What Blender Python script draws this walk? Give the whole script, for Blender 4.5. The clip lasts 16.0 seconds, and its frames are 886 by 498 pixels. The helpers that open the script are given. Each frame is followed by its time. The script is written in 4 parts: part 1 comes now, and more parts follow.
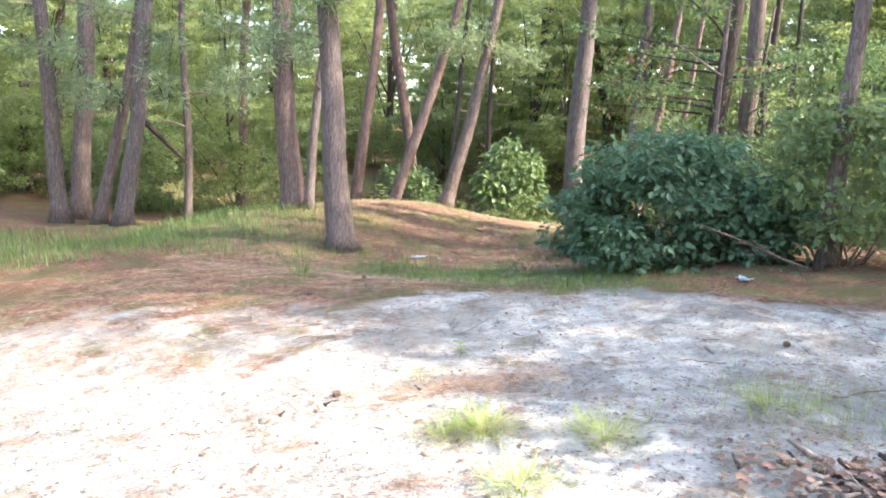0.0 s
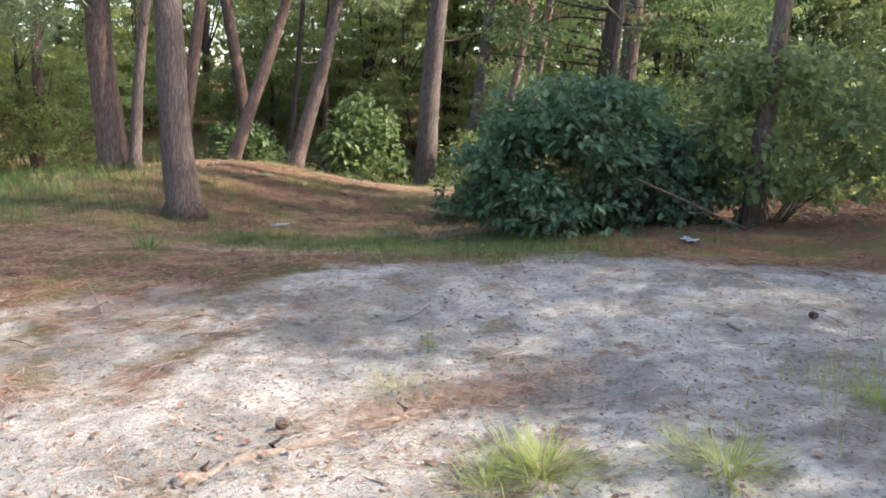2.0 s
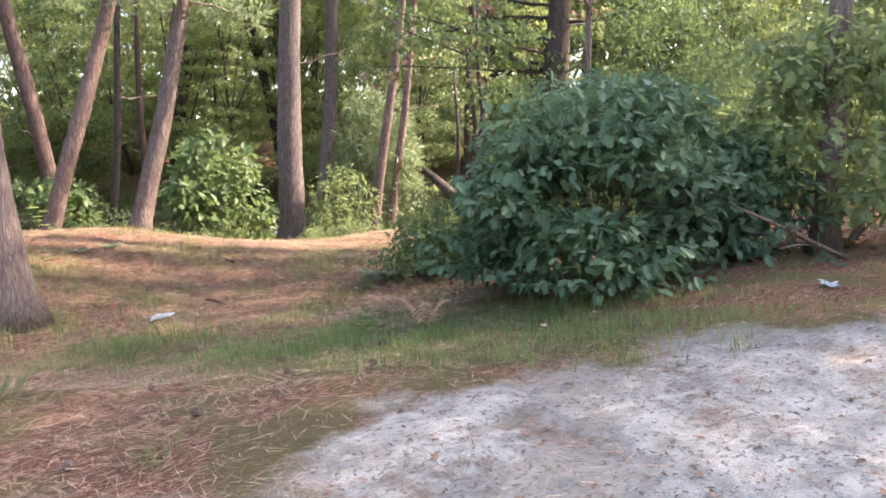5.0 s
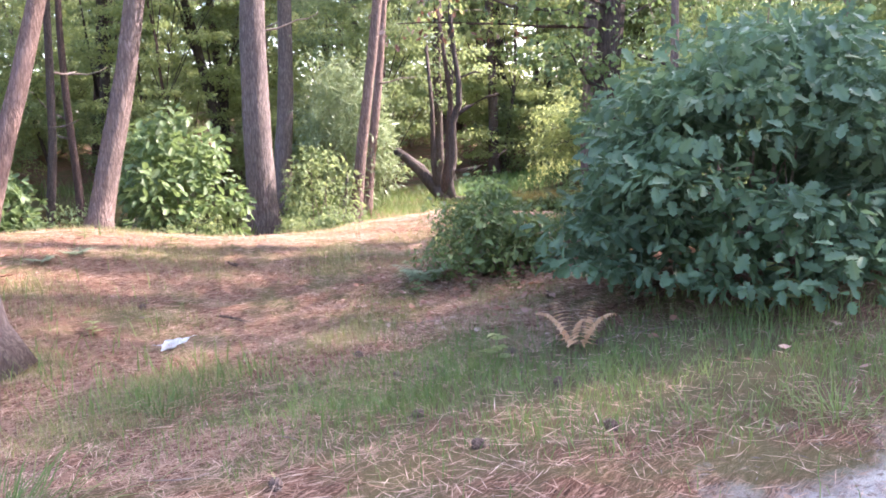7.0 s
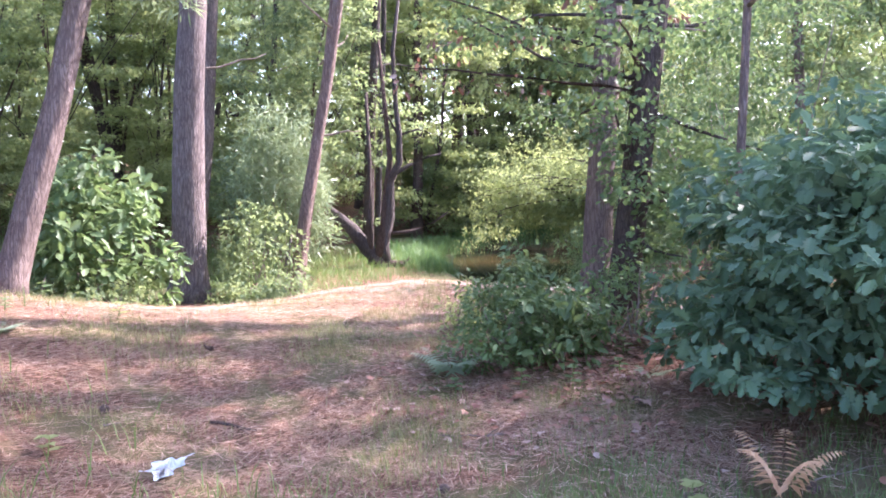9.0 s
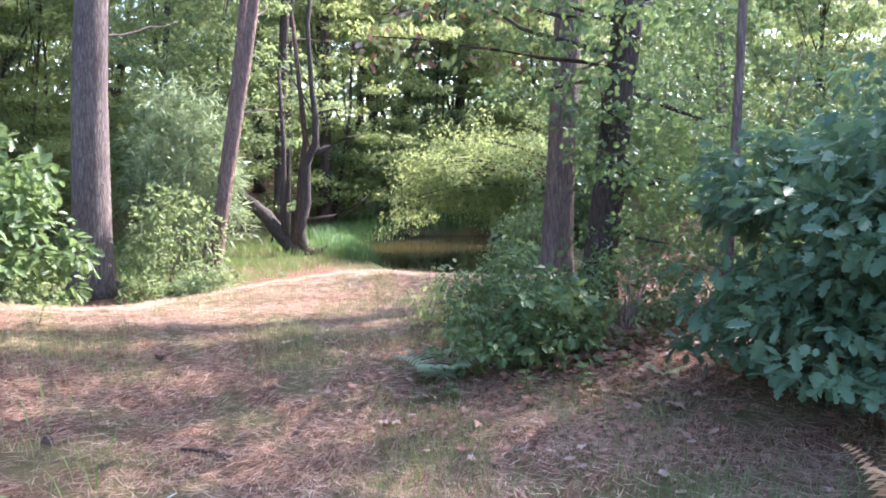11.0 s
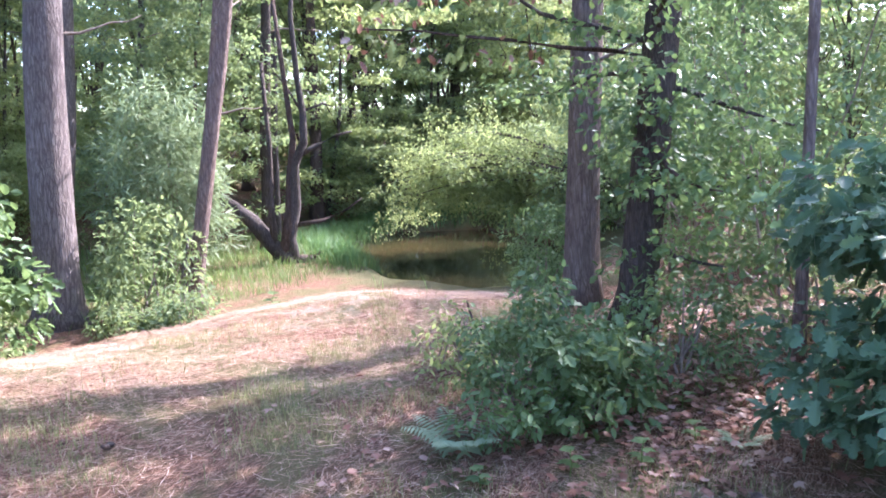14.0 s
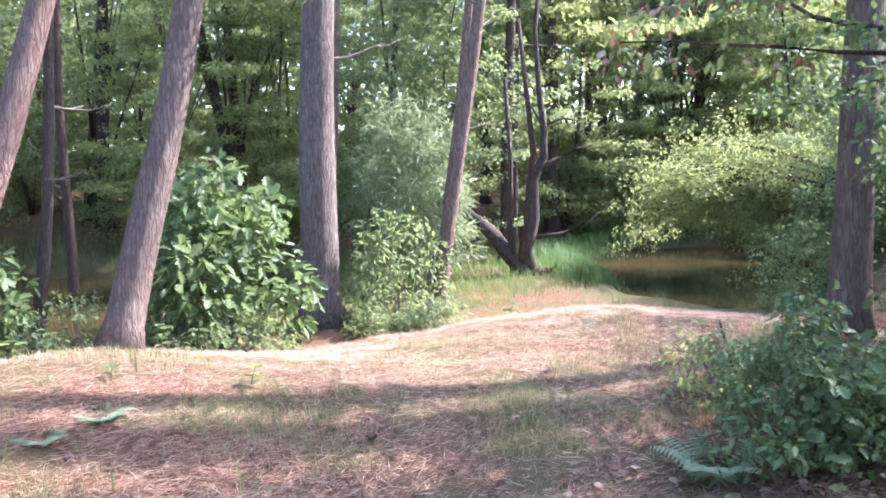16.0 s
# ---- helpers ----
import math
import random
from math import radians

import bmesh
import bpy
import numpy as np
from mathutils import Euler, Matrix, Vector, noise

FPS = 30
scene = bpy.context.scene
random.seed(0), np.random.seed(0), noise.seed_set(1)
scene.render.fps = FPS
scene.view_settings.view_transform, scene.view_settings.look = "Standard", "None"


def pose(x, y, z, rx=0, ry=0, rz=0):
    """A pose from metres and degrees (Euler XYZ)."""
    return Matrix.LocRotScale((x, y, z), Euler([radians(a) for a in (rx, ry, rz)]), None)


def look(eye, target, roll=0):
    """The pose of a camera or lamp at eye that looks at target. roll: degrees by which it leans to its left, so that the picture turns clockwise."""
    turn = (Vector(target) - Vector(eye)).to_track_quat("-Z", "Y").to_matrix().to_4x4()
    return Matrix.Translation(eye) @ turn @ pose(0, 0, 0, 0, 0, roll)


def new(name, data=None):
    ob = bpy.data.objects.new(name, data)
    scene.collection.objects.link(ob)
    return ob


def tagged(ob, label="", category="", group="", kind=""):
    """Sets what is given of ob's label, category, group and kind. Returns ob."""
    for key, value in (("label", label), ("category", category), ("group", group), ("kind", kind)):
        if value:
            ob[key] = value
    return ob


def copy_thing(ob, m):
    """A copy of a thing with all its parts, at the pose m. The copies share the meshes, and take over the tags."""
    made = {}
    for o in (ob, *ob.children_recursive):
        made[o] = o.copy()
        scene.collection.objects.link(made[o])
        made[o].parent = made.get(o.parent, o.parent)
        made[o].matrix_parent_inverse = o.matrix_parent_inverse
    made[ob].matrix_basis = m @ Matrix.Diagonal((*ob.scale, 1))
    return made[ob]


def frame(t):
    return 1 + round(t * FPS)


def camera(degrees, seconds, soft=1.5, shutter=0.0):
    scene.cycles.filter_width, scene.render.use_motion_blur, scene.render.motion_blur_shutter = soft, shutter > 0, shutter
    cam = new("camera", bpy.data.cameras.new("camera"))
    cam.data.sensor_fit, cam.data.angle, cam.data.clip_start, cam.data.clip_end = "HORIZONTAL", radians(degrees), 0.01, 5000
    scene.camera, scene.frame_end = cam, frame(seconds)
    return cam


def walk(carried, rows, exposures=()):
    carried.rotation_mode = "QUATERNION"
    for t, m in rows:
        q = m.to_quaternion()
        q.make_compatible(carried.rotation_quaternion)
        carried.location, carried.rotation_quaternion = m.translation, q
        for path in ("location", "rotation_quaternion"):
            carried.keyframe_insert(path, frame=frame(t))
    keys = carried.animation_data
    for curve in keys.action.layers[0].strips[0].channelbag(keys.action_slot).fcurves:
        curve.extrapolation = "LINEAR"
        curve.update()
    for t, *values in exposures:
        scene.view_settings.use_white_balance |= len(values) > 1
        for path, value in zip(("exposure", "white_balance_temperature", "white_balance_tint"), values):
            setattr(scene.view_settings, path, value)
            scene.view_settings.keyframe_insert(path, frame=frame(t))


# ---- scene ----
cam = camera(58.7, 16.0, soft=1.75)
METRES, EYE, TILT, LEAN, TURN = 11.5, 1.5, -9.0, -1.5, 0.0
ROWS = [
    (0.0, 0.0, 0.0, 0.0, 0.0, 0.0, -0.0),
    (0.5, -0.0259, 0.0164, -0.0002, 0.18, -1.69, -0.05),
    (1.0, -0.0465, 0.056, -0.0041, -2.6, 0.99, -0.91),
    (1.5, -0.0649, 0.0975, -0.007, -8.41, -0.93, -0.03),
    (2.0, -0.0688, 0.1447, -0.0052, -13.76, -2.33, 1.02),
    (2.5, -0.0737, 0.1885, 0.0017, -24.92, -0.13, 2.3),
    (3.0, -0.0789, 0.2274, 0.0083, -30.56, -0.17, 2.72),
    (3.5, -0.0913, 0.28, 0.0098, -28.6, -0.69, 5.59),
    (4.0, -0.1108, 0.323, 0.0161, -30.85, -3.9, 4.22),
    (4.5, -0.119, 0.3677, 0.02, -30.75, -3.47, 5.59),
    (5.0, -0.1339, 0.4117, 0.0266, -28.41, -0.9, 6.94),
    (7.5, -0.174, 0.6214, 0.0532, -36.76, -3.24, 9.08),
    (8.0, -0.1824, 0.6548, 0.0584, -38.7, -2.48, 8.63),
    (8.5, -0.1871, 0.6984, 0.0704, -41.35, -0.95, 7.82),
    (11.0, -0.1915, 0.8224, 0.0868, -52.7, -2.4, 7.35),
    (11.5, -0.1768, 0.8329, 0.0896, -51.5, -3.5, 11.66),
    (12.0, -0.1619, 0.8446, 0.0933, -56.66, -2.0, 10.9),
    (12.5, -0.1422, 0.8598, 0.0993, -61.68, -4.65, 11.34),
    (13.0, -0.1177, 0.8741, 0.1043, -60.52, -5.14, 11.87),
    (13.5, -0.1165, 0.8817, 0.11, -56.06, -4.75, 11.75),
    (14.0, -0.1204, 0.8829, 0.1139, -53.07, -3.73, 9.23),
    (14.5, -0.1217, 0.8818, 0.116, -51.52, -3.43, 8.04),
    (15.0, -0.1224, 0.8817, 0.1164, -49.04, -2.09, 8.05),
    (15.5, -0.1253, 0.8826, 0.1154, -42.49, -0.98, 8.21),
    (16.0, -0.1313, 0.8878, 0.1148, -36.28, -0.19, 7.96),
]
EXPOSURES = [(0.0, 3.08, 6600, 10), (0.5, 2.7, 6650, 11), (1.0, 2.3, 6750, 12), (1.5, 2.02, 6850, 12), (2.0, 2.15, 6850, 12), (3.0, 2.5, 6800, 14), (4.0, 2.55, 6950, 13), (5.0, 2.96, 7200, 21), (7.5, 3.4, 6100, 29), (8.5, 3.38, 5850, 31), (11.0, 3.16, 5750, 20), (13.0, 3.31, 5490, 22), (14.0, 3.29, 5470, 23), (16.0, 3.27, 5640, 21)]
walk(cam, [(t, pose(0, 0, EYE, TILT, LEAN, TURN) @ pose(METRES * x, METRES * y, METRES * z, 90 + pitch, roll, yaw)) for t, x, y, z, yaw, pitch, roll in ROWS], EXPOSURES)

# ---- light ----
SUN_AZ, SUN_EL = 105.0, 44.0        # degrees clockwise from +y, and above the horizon
world = bpy.data.worlds.new("sky")
scene.world = world
world.use_nodes = True
wn = world.node_tree.nodes
sky = wn.new("ShaderNodeTexSky")
sky.sky_type, sky.sun_disc = "NISHITA", False
sky.sun_elevation, sky.sun_rotation = radians(SUN_EL), radians(SUN_AZ)
sky.air_density, sky.dust_density = 1.0, 2.0
wn["Background"].inputs["Strength"].default_value = 0.15
world.node_tree.links.new(sky.outputs[0], wn["Background"].inputs["Color"])
sun = new("sun", bpy.data.lights.new("sun", "SUN"))
sun.data.energy, sun.data.angle, sun.data.color = 2.4, radians(0.6), (1.0, 0.92, 0.80)
SUN_WAY = Vector((math.sin(radians(SUN_AZ)) * math.cos(radians(SUN_EL)), math.cos(radians(SUN_AZ)) * math.cos(radians(SUN_EL)), math.sin(radians(SUN_EL))))
sun.matrix_world = look(SUN_WAY * 60, (0, 0, 0))


# ---- materials ----
def material(name, rough=0.8, spec=0.3):
    m = bpy.data.materials.new(name)
    m.use_nodes = True
    b = m.node_tree.nodes["Principled BSDF"]
    b.inputs["Roughness"].default_value, b.inputs["Specular IOR Level"].default_value = rough, spec
    return m, m.node_tree.nodes, m.node_tree.links, b


def ramp(nodes, links, source, stops):
    r = nodes.new("ShaderNodeValToRGB")
    while len(r.color_ramp.elements) < len(stops):
        r.color_ramp.elements.new(0.5)
    for e, (p, c) in zip(r.color_ramp.elements, stops):
        e.position, e.color = p, (*c, 1)
    links.new(source, r.inputs[0])
    return r.outputs[0]


def noise_tex(nodes, links, scale, detail=4, rough=0.55, vector=None):
    n = nodes.new("ShaderNodeTexNoise")
    n.inputs["Scale"].default_value, n.inputs["Detail"].default_value, n.inputs["Roughness"].default_value = scale, detail, rough
    if vector:
        links.new(vector, n.inputs["Vector"])
    return n.outputs[0]


def mix(nodes, links, factor, a, b, mode="MIX"):
    n = nodes.new("ShaderNodeMix")
    n.data_type, n.blend_type = "RGBA", mode
    for value, socket in ((factor, n.inputs[0]), (a, n.inputs[6]), (b, n.inputs[7])):
        if isinstance(value, (int, float)):
            socket.default_value = value
        elif isinstance(value, tuple):
            socket.default_value = (*value, 1)
        else:
            links.new(value, socket)
    return n.outputs[2]


def bump(nodes, links, bsdf, height, strength, distance):
    n = nodes.new("ShaderNodeBump")
    n.inputs["Strength"].default_value, n.inputs["Distance"].default_value = strength, distance
    links.new(height, n.inputs["Height"])
    links.new(n.outputs[0], bsdf.inputs["Normal"])


def leaf_material(name, stops, through_colour, share=0.45, rough=0.5, spec=0.4):
    m, n, l, b = material(name, rough, spec)
    geo = n.new("ShaderNodeNewGeometry")
    info = n.new("ShaderNodeObjectInfo")
    both = n.new("ShaderNodeMath")
    both.operation = "ADD"
    l.new(geo.outputs["Random Per Island"], both.inputs[0])
    l.new(info.outputs["Random"], both.inputs[1])
    wrap = n.new("ShaderNodeMath")
    wrap.operation = "FRACT"
    l.new(both.outputs[0], wrap.inputs[0])
    colour = ramp(n, l, wrap.outputs[0], stops)
    patch = noise_tex(n, l, 1.3, 2, vector=geo.outputs["Position"])
    colour = mix(n, l, ramp(n, l, patch, [(0.35, (0.0,) * 3), (0.7, (0.6,) * 3)]), colour, through_colour)
    l.new(colour, b.inputs["Base Color"])
    t = n.new("ShaderNodeBsdfTranslucent")
    bright = mix(n, l, 0.6, colour, through_colour)
    l.new(bright, t.inputs["Color"])
    s = n.new("ShaderNodeMixShader")
    s.inputs[0].default_value = share
    l.new(b.outputs[0], s.inputs[1])
    l.new(t.outputs[0], s.inputs[2])
    l.new(s.outputs[0], n["Material Output"].inputs["Surface"])
    return m


def bark_material(name, dark, mid, light, scale=1.0):
    m, n, l, b = material(name, 0.9, 0.15)
    tc = n.new("ShaderNodeTexCoord")
    mp = n.new("ShaderNodeMapping")
    mp.inputs["Scale"].default_value = (1, 1, 0.2)
    l.new(tc.outputs["Object"], mp.inputs[0])
    v = n.new("ShaderNodeTexVoronoi")
    v.feature = "DISTANCE_TO_EDGE"
    v.inputs["Scale"].default_value = 29 * scale
    warp = mix(n, l, 0.16, mp.outputs[0], noise_tex(n, l, 9, 3, vector=mp.outputs[0]))
    l.new(warp, v.inputs["Vector"])
    plates = ramp(n, l, v.outputs["Distance"], [(0.0, (0.3,) * 3), (0.2, (1.0,) * 3)])
    grain = ramp(n, l, noise_tex(n, l, 26 * scale, 7, 0.75, mp.outputs[0]), [(0.32, (0.0,) * 3), (0.68, (1.0,) * 3)])
    plates = mix(n, l, 0.45, plates, grain, "MULTIPLY")
    colour = mix(n, l, plates, dark, mix(n, l, grain, mid, light))
    patch = ramp(n, l, noise_tex(n, l, 2.2, 3), [(0.4, (0.75,) * 3), (0.65, (1.1,) * 3)])
    colour = mix(n, l, 0.8, colour, patch, "MULTIPLY")
    info = n.new("ShaderNodeObjectInfo")
    tint = ramp(n, l, info.outputs["Random"], [(0.0, (0.95, 0.97, 1.0)), (0.5, (1.0, 0.96, 0.93)), (1.0, (1.14, 0.94, 0.88))])
    l.new(mix(n, l, 1.0, colour, tint, "MULTIPLY"), b.inputs["Base Color"])
    bump(n, l, b, mix(n, l, 0.3, plates, grain), 0.9, 0.02)
    return m


def plain_material(name, a, b_colour, scale=20, rough=0.8, spec=0.3, strength=0.4):
    m, n, l, b = material(name, rough, spec)
    tc = n.new("ShaderNodeTexCoord")
    f = noise_tex(n, l, scale, 5, 0.6, tc.outputs["Object"])
    l.new(mix(n, l, ramp(n, l, f, [(0.3, (0.0,) * 3), (0.7, (1.0,) * 3)]), a, b_colour), b.inputs["Base Color"])
    bump(n, l, b, f, strength, 0.01)
    return m


def ground_material():
    m, n, l, b = material("forest_floor", 0.95, 0.1)
    pos = n.new("ShaderNodeNewGeometry").outputs["Position"]
    at = n.new("ShaderNodeAttribute")
    at.attribute_name = "zone"
    sep = n.new("ShaderNodeSeparateColor")
    l.new(at.outputs["Color"], sep.inputs[0])

    def edged(source, vector_scale, soft):
        a = n.new("ShaderNodeMath")
        a.operation = "ADD"
        l.new(source, a.inputs[0])
        k = n.new("ShaderNodeMath")
        k.operation = "MULTIPLY_ADD"
        l.new(noise_tex(n, l, vector_scale, 6, 0.65, pos), k.inputs[0])
        k.inputs[1].default_value, k.inputs[2].default_value = 1.5, -0.75
        l.new(k.outputs[0], a.inputs[1])
        return ramp(n, l, a.outputs[0], [(0.5 - soft, (0.0,) * 3), (0.5 + soft, (1.0,) * 3)])

    fine = noise_tex(n, l, 60, 5, 0.7, pos)
    mid = noise_tex(n, l, 7, 5, 0.6, pos)
    # pale sand with grey damp patches, crumbs of bark and scattered needles
    sand = mix(n, l, ramp(n, l, mid, [(0.35, (0.0,) * 3), (0.65, (1.0,) * 3)]), (0.295, 0.285, 0.265), (0.50, 0.48, 0.445))
    damp = ramp(n, l, noise_tex(n, l, 1.1, 5, 0.65, pos), [(0.49, (0.0,) * 3), (0.56, (0.62,) * 3)])
    sand = mix(n, l, damp, sand, (0.19, 0.182, 0.17))
    crumbs = ramp(n, l, noise_tex(n, l, 38, 3, 0.6, pos), [(0.57, (0.0,) * 3), (0.64, (1.0,) * 3)])
    sand = mix(n, l, mix(n, l, 0.75, (0.0, 0.0, 0.0), crumbs), sand, (0.16, 0.115, 0.09))
    # rust-brown pine straw: stretched noise in two directions
    straws = []
    warped = mix(n, l, 0.14, pos, noise_tex(n, l, 5, 4, 0.6, pos))
    for turn in (25, 100, 160):
        mp = n.new("ShaderNodeMapping")
        mp.inputs["Rotation"].default_value = (0, 0, radians(turn))
        mp.inputs["Scale"].default_value = (17, 170, 40)
        l.new(warped, mp.inputs[0])
        straws.append(noise_tex(n, l, 1.0, 3, 0.6, mp.outputs[0]))
    straw = mix(n, l, 0.5, mix(n, l, 0.5, straws[0], straws[1], "LIGHTEN"), straws[2], "LIGHTEN")
    litter = ramp(n, l, straw, [(0.38, (0.022, 0.013, 0.009)), (0.53, (0.135, 0.072, 0.046)), (0.68, (0.42, 0.255, 0.185))])
    litter = mix(n, l, ramp(n, l, noise_tex(n, l, 1.7, 4, 0.6, pos), [(0.46, (0.0,) * 3), (0.58, (0.72,) * 3)]), litter, (0.11, 0.108, 0.048))
    soil = mix(n, l, mid, (0.06, 0.065, 0.03), (0.15, 0.13, 0.065))
    colour = mix(n, l, edged(sep.outputs["Green"], 2.5, 0.25), litter, soil)
    drift = ramp(n, l, noise_tex(n, l, 1.9, 6, 0.7, pos), [(0.55, (0.0,) * 3), (0.62, (0.85,) * 3)])
    sand = mix(n, l, drift, sand, mix(n, l, 0.35, litter, sand))
    colour = mix(n, l, edged(sep.outputs["Red"], 2.2, 0.16), colour, sand)
    mud = mix(n, l, mid, (0.05, 0.035, 0.02), (0.14, 0.085, 0.04))
    colour = mix(n, l, edged(sep.outputs["Blue"], 4, 0.2), colour, mud)
    l.new(colour, b.inputs["Base Color"])
    bump(n, l, b, mix(n, l, 0.35, mix(n, l, 0.5, mid, fine), straw), 1.0, 0.05)
    return m


GROUND = ground_material()
PINE_BARK = bark_material("pine_bark", (0.10, 0.075, 0.068), (0.18, 0.138, 0.125), (0.32, 0.26, 0.24))
OAK_BARK = bark_material("oak_bark", (0.05, 0.04, 0.036), (0.095, 0.075, 0.067), (0.16, 0.13, 0.118), 1.4)
PALE_BARK = bark_material("pale_bark", (0.06, 0.05, 0.045), (0.20, 0.17, 0.15), (0.36, 0.31, 0.27), 1.6)
DRIFTWOOD = plain_material("weathered_wood", (0.17, 0.13, 0.105), (0.33, 0.27, 0.225), 45, 0.85, 0.2, 0.6)
TWIG = plain_material("dead_twig", (0.12, 0.085, 0.07), (0.30, 0.24, 0.20), 30)
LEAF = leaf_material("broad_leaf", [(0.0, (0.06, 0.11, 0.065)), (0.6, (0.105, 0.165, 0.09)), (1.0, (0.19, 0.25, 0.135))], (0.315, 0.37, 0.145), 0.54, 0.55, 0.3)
# yellow-green leaves, with sunlight on the foliage also put into the colour
LEAF_LIT = leaf_material("sunlit_yellow_green_leaf", [(0.0, (0.10, 0.15, 0.06)), (0.6, (0.18, 0.235, 0.095)), (1.0, (0.28, 0.33, 0.145))], (0.41, 0.455, 0.17), 0.54, 0.55, 0.3)
LEAF_DARK = leaf_material("dark_bush_leaf", [(0.0, (0.055, 0.108, 0.068)), (0.7, (0.095, 0.158, 0.099)), (1.0, (0.15, 0.225, 0.145))], (0.15, 0.25, 0.12), 0.4, 0.5, 0.35)
LEAF_COOL = leaf_material("deep_green_leaf", [(0.0, (0.05, 0.092, 0.046)), (0.6, (0.09, 0.15, 0.07)), (1.0, (0.16, 0.225, 0.115))], (0.21, 0.29, 0.095), 0.45, 0.48, 0.4)
NEEDLE = leaf_material("pine_needle", [(0.0, (0.06, 0.10, 0.04)), (1.0, (0.15, 0.19, 0.085))], (0.20, 0.25, 0.10), 0.3)
NEEDLE_PALE = leaf_material("pale_pine_needle", [(0.0, (0.13, 0.19, 0.10)), (1.0, (0.25, 0.31, 0.17))], (0.30, 0.36, 0.18), 0.4)
GRASS = leaf_material("grass_blade", [(0.0, (0.065, 0.125, 0.036)), (0.85, (0.11, 0.185, 0.052)), (1.0, (0.24, 0.23, 0.11))], (0.23, 0.31, 0.09), 0.4)
GRASS_SUN = leaf_material("bright_grass_blade", [(0.0, (0.17, 0.24, 0.06)), (0.7, (0.27, 0.33, 0.10)), (1.0, (0.42, 0.40, 0.20))], (0.42, 0.46, 0.14), 0.4)
GRASS_DEEP = leaf_material("deep_grass_blade", [(0.0, (0.05, 0.11, 0.045)), (1.0, (0.12, 0.21, 0.075))], (0.15, 0.26, 0.08), 0.4)
GRASS_DRY = leaf_material("olive_grass_blade", [(0.0, (0.11, 0.14, 0.05)), (0.5, (0.19, 0.20, 0.08)), (1.0, (0.42, 0.34, 0.19))], (0.27, 0.29, 0.10), 0.35)
STRAW = leaf_material("fallen_needle", [(0.0, (0.08, 0.045, 0.03)), (0.5, (0.27, 0.15, 0.10)), (0.8, (0.50, 0.33, 0.24)), (1.0, (0.70, 0.53, 0.42))], (0.35, 0.23, 0.15), 0.1)
STRAW_DARK = leaf_material("brown_needle", [(0.0, (0.07, 0.045, 0.035)), (0.7, (0.22, 0.13, 0.095)), (1.0, (0.40, 0.27, 0.20))], (0.25, 0.15, 0.1), 0.1)
DEAD_LEAF = leaf_material("dead_leaf", [(0.0, (0.10, 0.045, 0.032)), (0.65, (0.26, 0.13, 0.09)), (1.0, (0.44, 0.34, 0.28))], (0.3, 0.13, 0.08), 0.2)
FERN_DRY = leaf_material("dry_fern", [(0.0, (0.45, 0.24, 0.12)), (1.0, (0.66, 0.42, 0.24))], (0.6, 0.36, 0.18), 0.35)
FERN_GREEN = leaf_material("grey_green_fern", [(0.0, (0.17, 0.23, 0.14)), (1.0, (0.30, 0.36, 0.23))], (0.28, 0.35, 0.18), 0.3)
CHIP = leaf_material("bark_sliver", [(0.0, (0.035, 0.028, 0.024)), (0.7, (0.10, 0.075, 0.06)), (1.0, (0.26, 0.20, 0.16))], (0.1, 0.07, 0.05), 0.05)
CONE = plain_material("pine_cone_scale", (0.07, 0.048, 0.04), (0.2, 0.14, 0.11), 60)
PAPER = plain_material("white_litter", (0.38, 0.46, 0.53), (0.62, 0.68, 0.73), 14, 0.5, 0.5, 0.2)


def water_material():
    m, n, l, b = material("pond_water", 0.03, 0.5)
    b.inputs["IOR"].default_value = 1.33
    pos = n.new("ShaderNodeNewGeometry").outputs["Position"]
    f = noise_tex(n, l, 0.3, 2, 0.5, pos)
    l.new(ramp(n, l, f, [(0.42, (0.018, 0.018, 0.010)), (0.68, (0.085, 0.058, 0.023))]), b.inputs["Base Color"])
    bump(n, l, b, noise_tex(n, l, 5, 2, 0.5, pos), 0.06, 0.03)
    return m


WATER = water_material()

# ---- the lie of the land ----
BASE = -0.412
MOUNDS = [
    (0.0, 6.0, 3.0, 0.071), (-3.0, 9.0, 3.0, 0.479), (0.0, 12.5, 2.2, -0.489),
    (3.2, 12.0, 2.0, 0.04), (0.0, 16.0, 2.0, 0.539), (-2.6, 15.0, 2.0, 0.527),
    (3.4, 16.5, 2.0, 0.142), (6.0, 12.0, 2.5, -0.087), (9.0, 11.0, 3.0, -0.154),
    (4.0, 8.0, 3.0, 0.278), (2.0, 22.0, 3.5, -0.639), (9.0, 20.0, 4.0, -0.834),
    (-4.0, 21.0, 3.5, -0.873), (-8.0, 15.0, 4.0, 0.022), (-7.0, 7.0, 5.0, -0.828),
    (13.0, 10.0, 5.0, 1.082), (0.0, 0.0, 4.0, 0.491),
]
POND_LEVEL = -1.02
PONDS = ((-1.0, 23.8, 6.0, 3.4, 0), (11.0, 18.9, 3.9, 1.95, 46))     # middle, half length, half width, turn


def step(a, b, v):
    s = np.clip((v - a) / (b - a), 0, 1)
    return s * s * (3 - 2 * s)


def pond_reach(x, y):
    """1 on the rim of the nearest pond, less inside it."""
    out = []
    for a, b, p, q, turn in PONDS:
        c, s = math.cos(radians(turn)), math.sin(radians(turn))
        u, v = (c * (x - a) + s * (y - b)) / p, (c * (y - b) - s * (x - a)) / q
        bay = np.arctan2(v, u)
        out.append(np.sqrt(u * u + v * v) * (1 + 0.06 * np.sin(3 * bay + 1) + 0.05 * np.sin(7 * bay + 2) + 0.025 * np.sin(13 * bay)))
    return np.minimum.reduce(out)


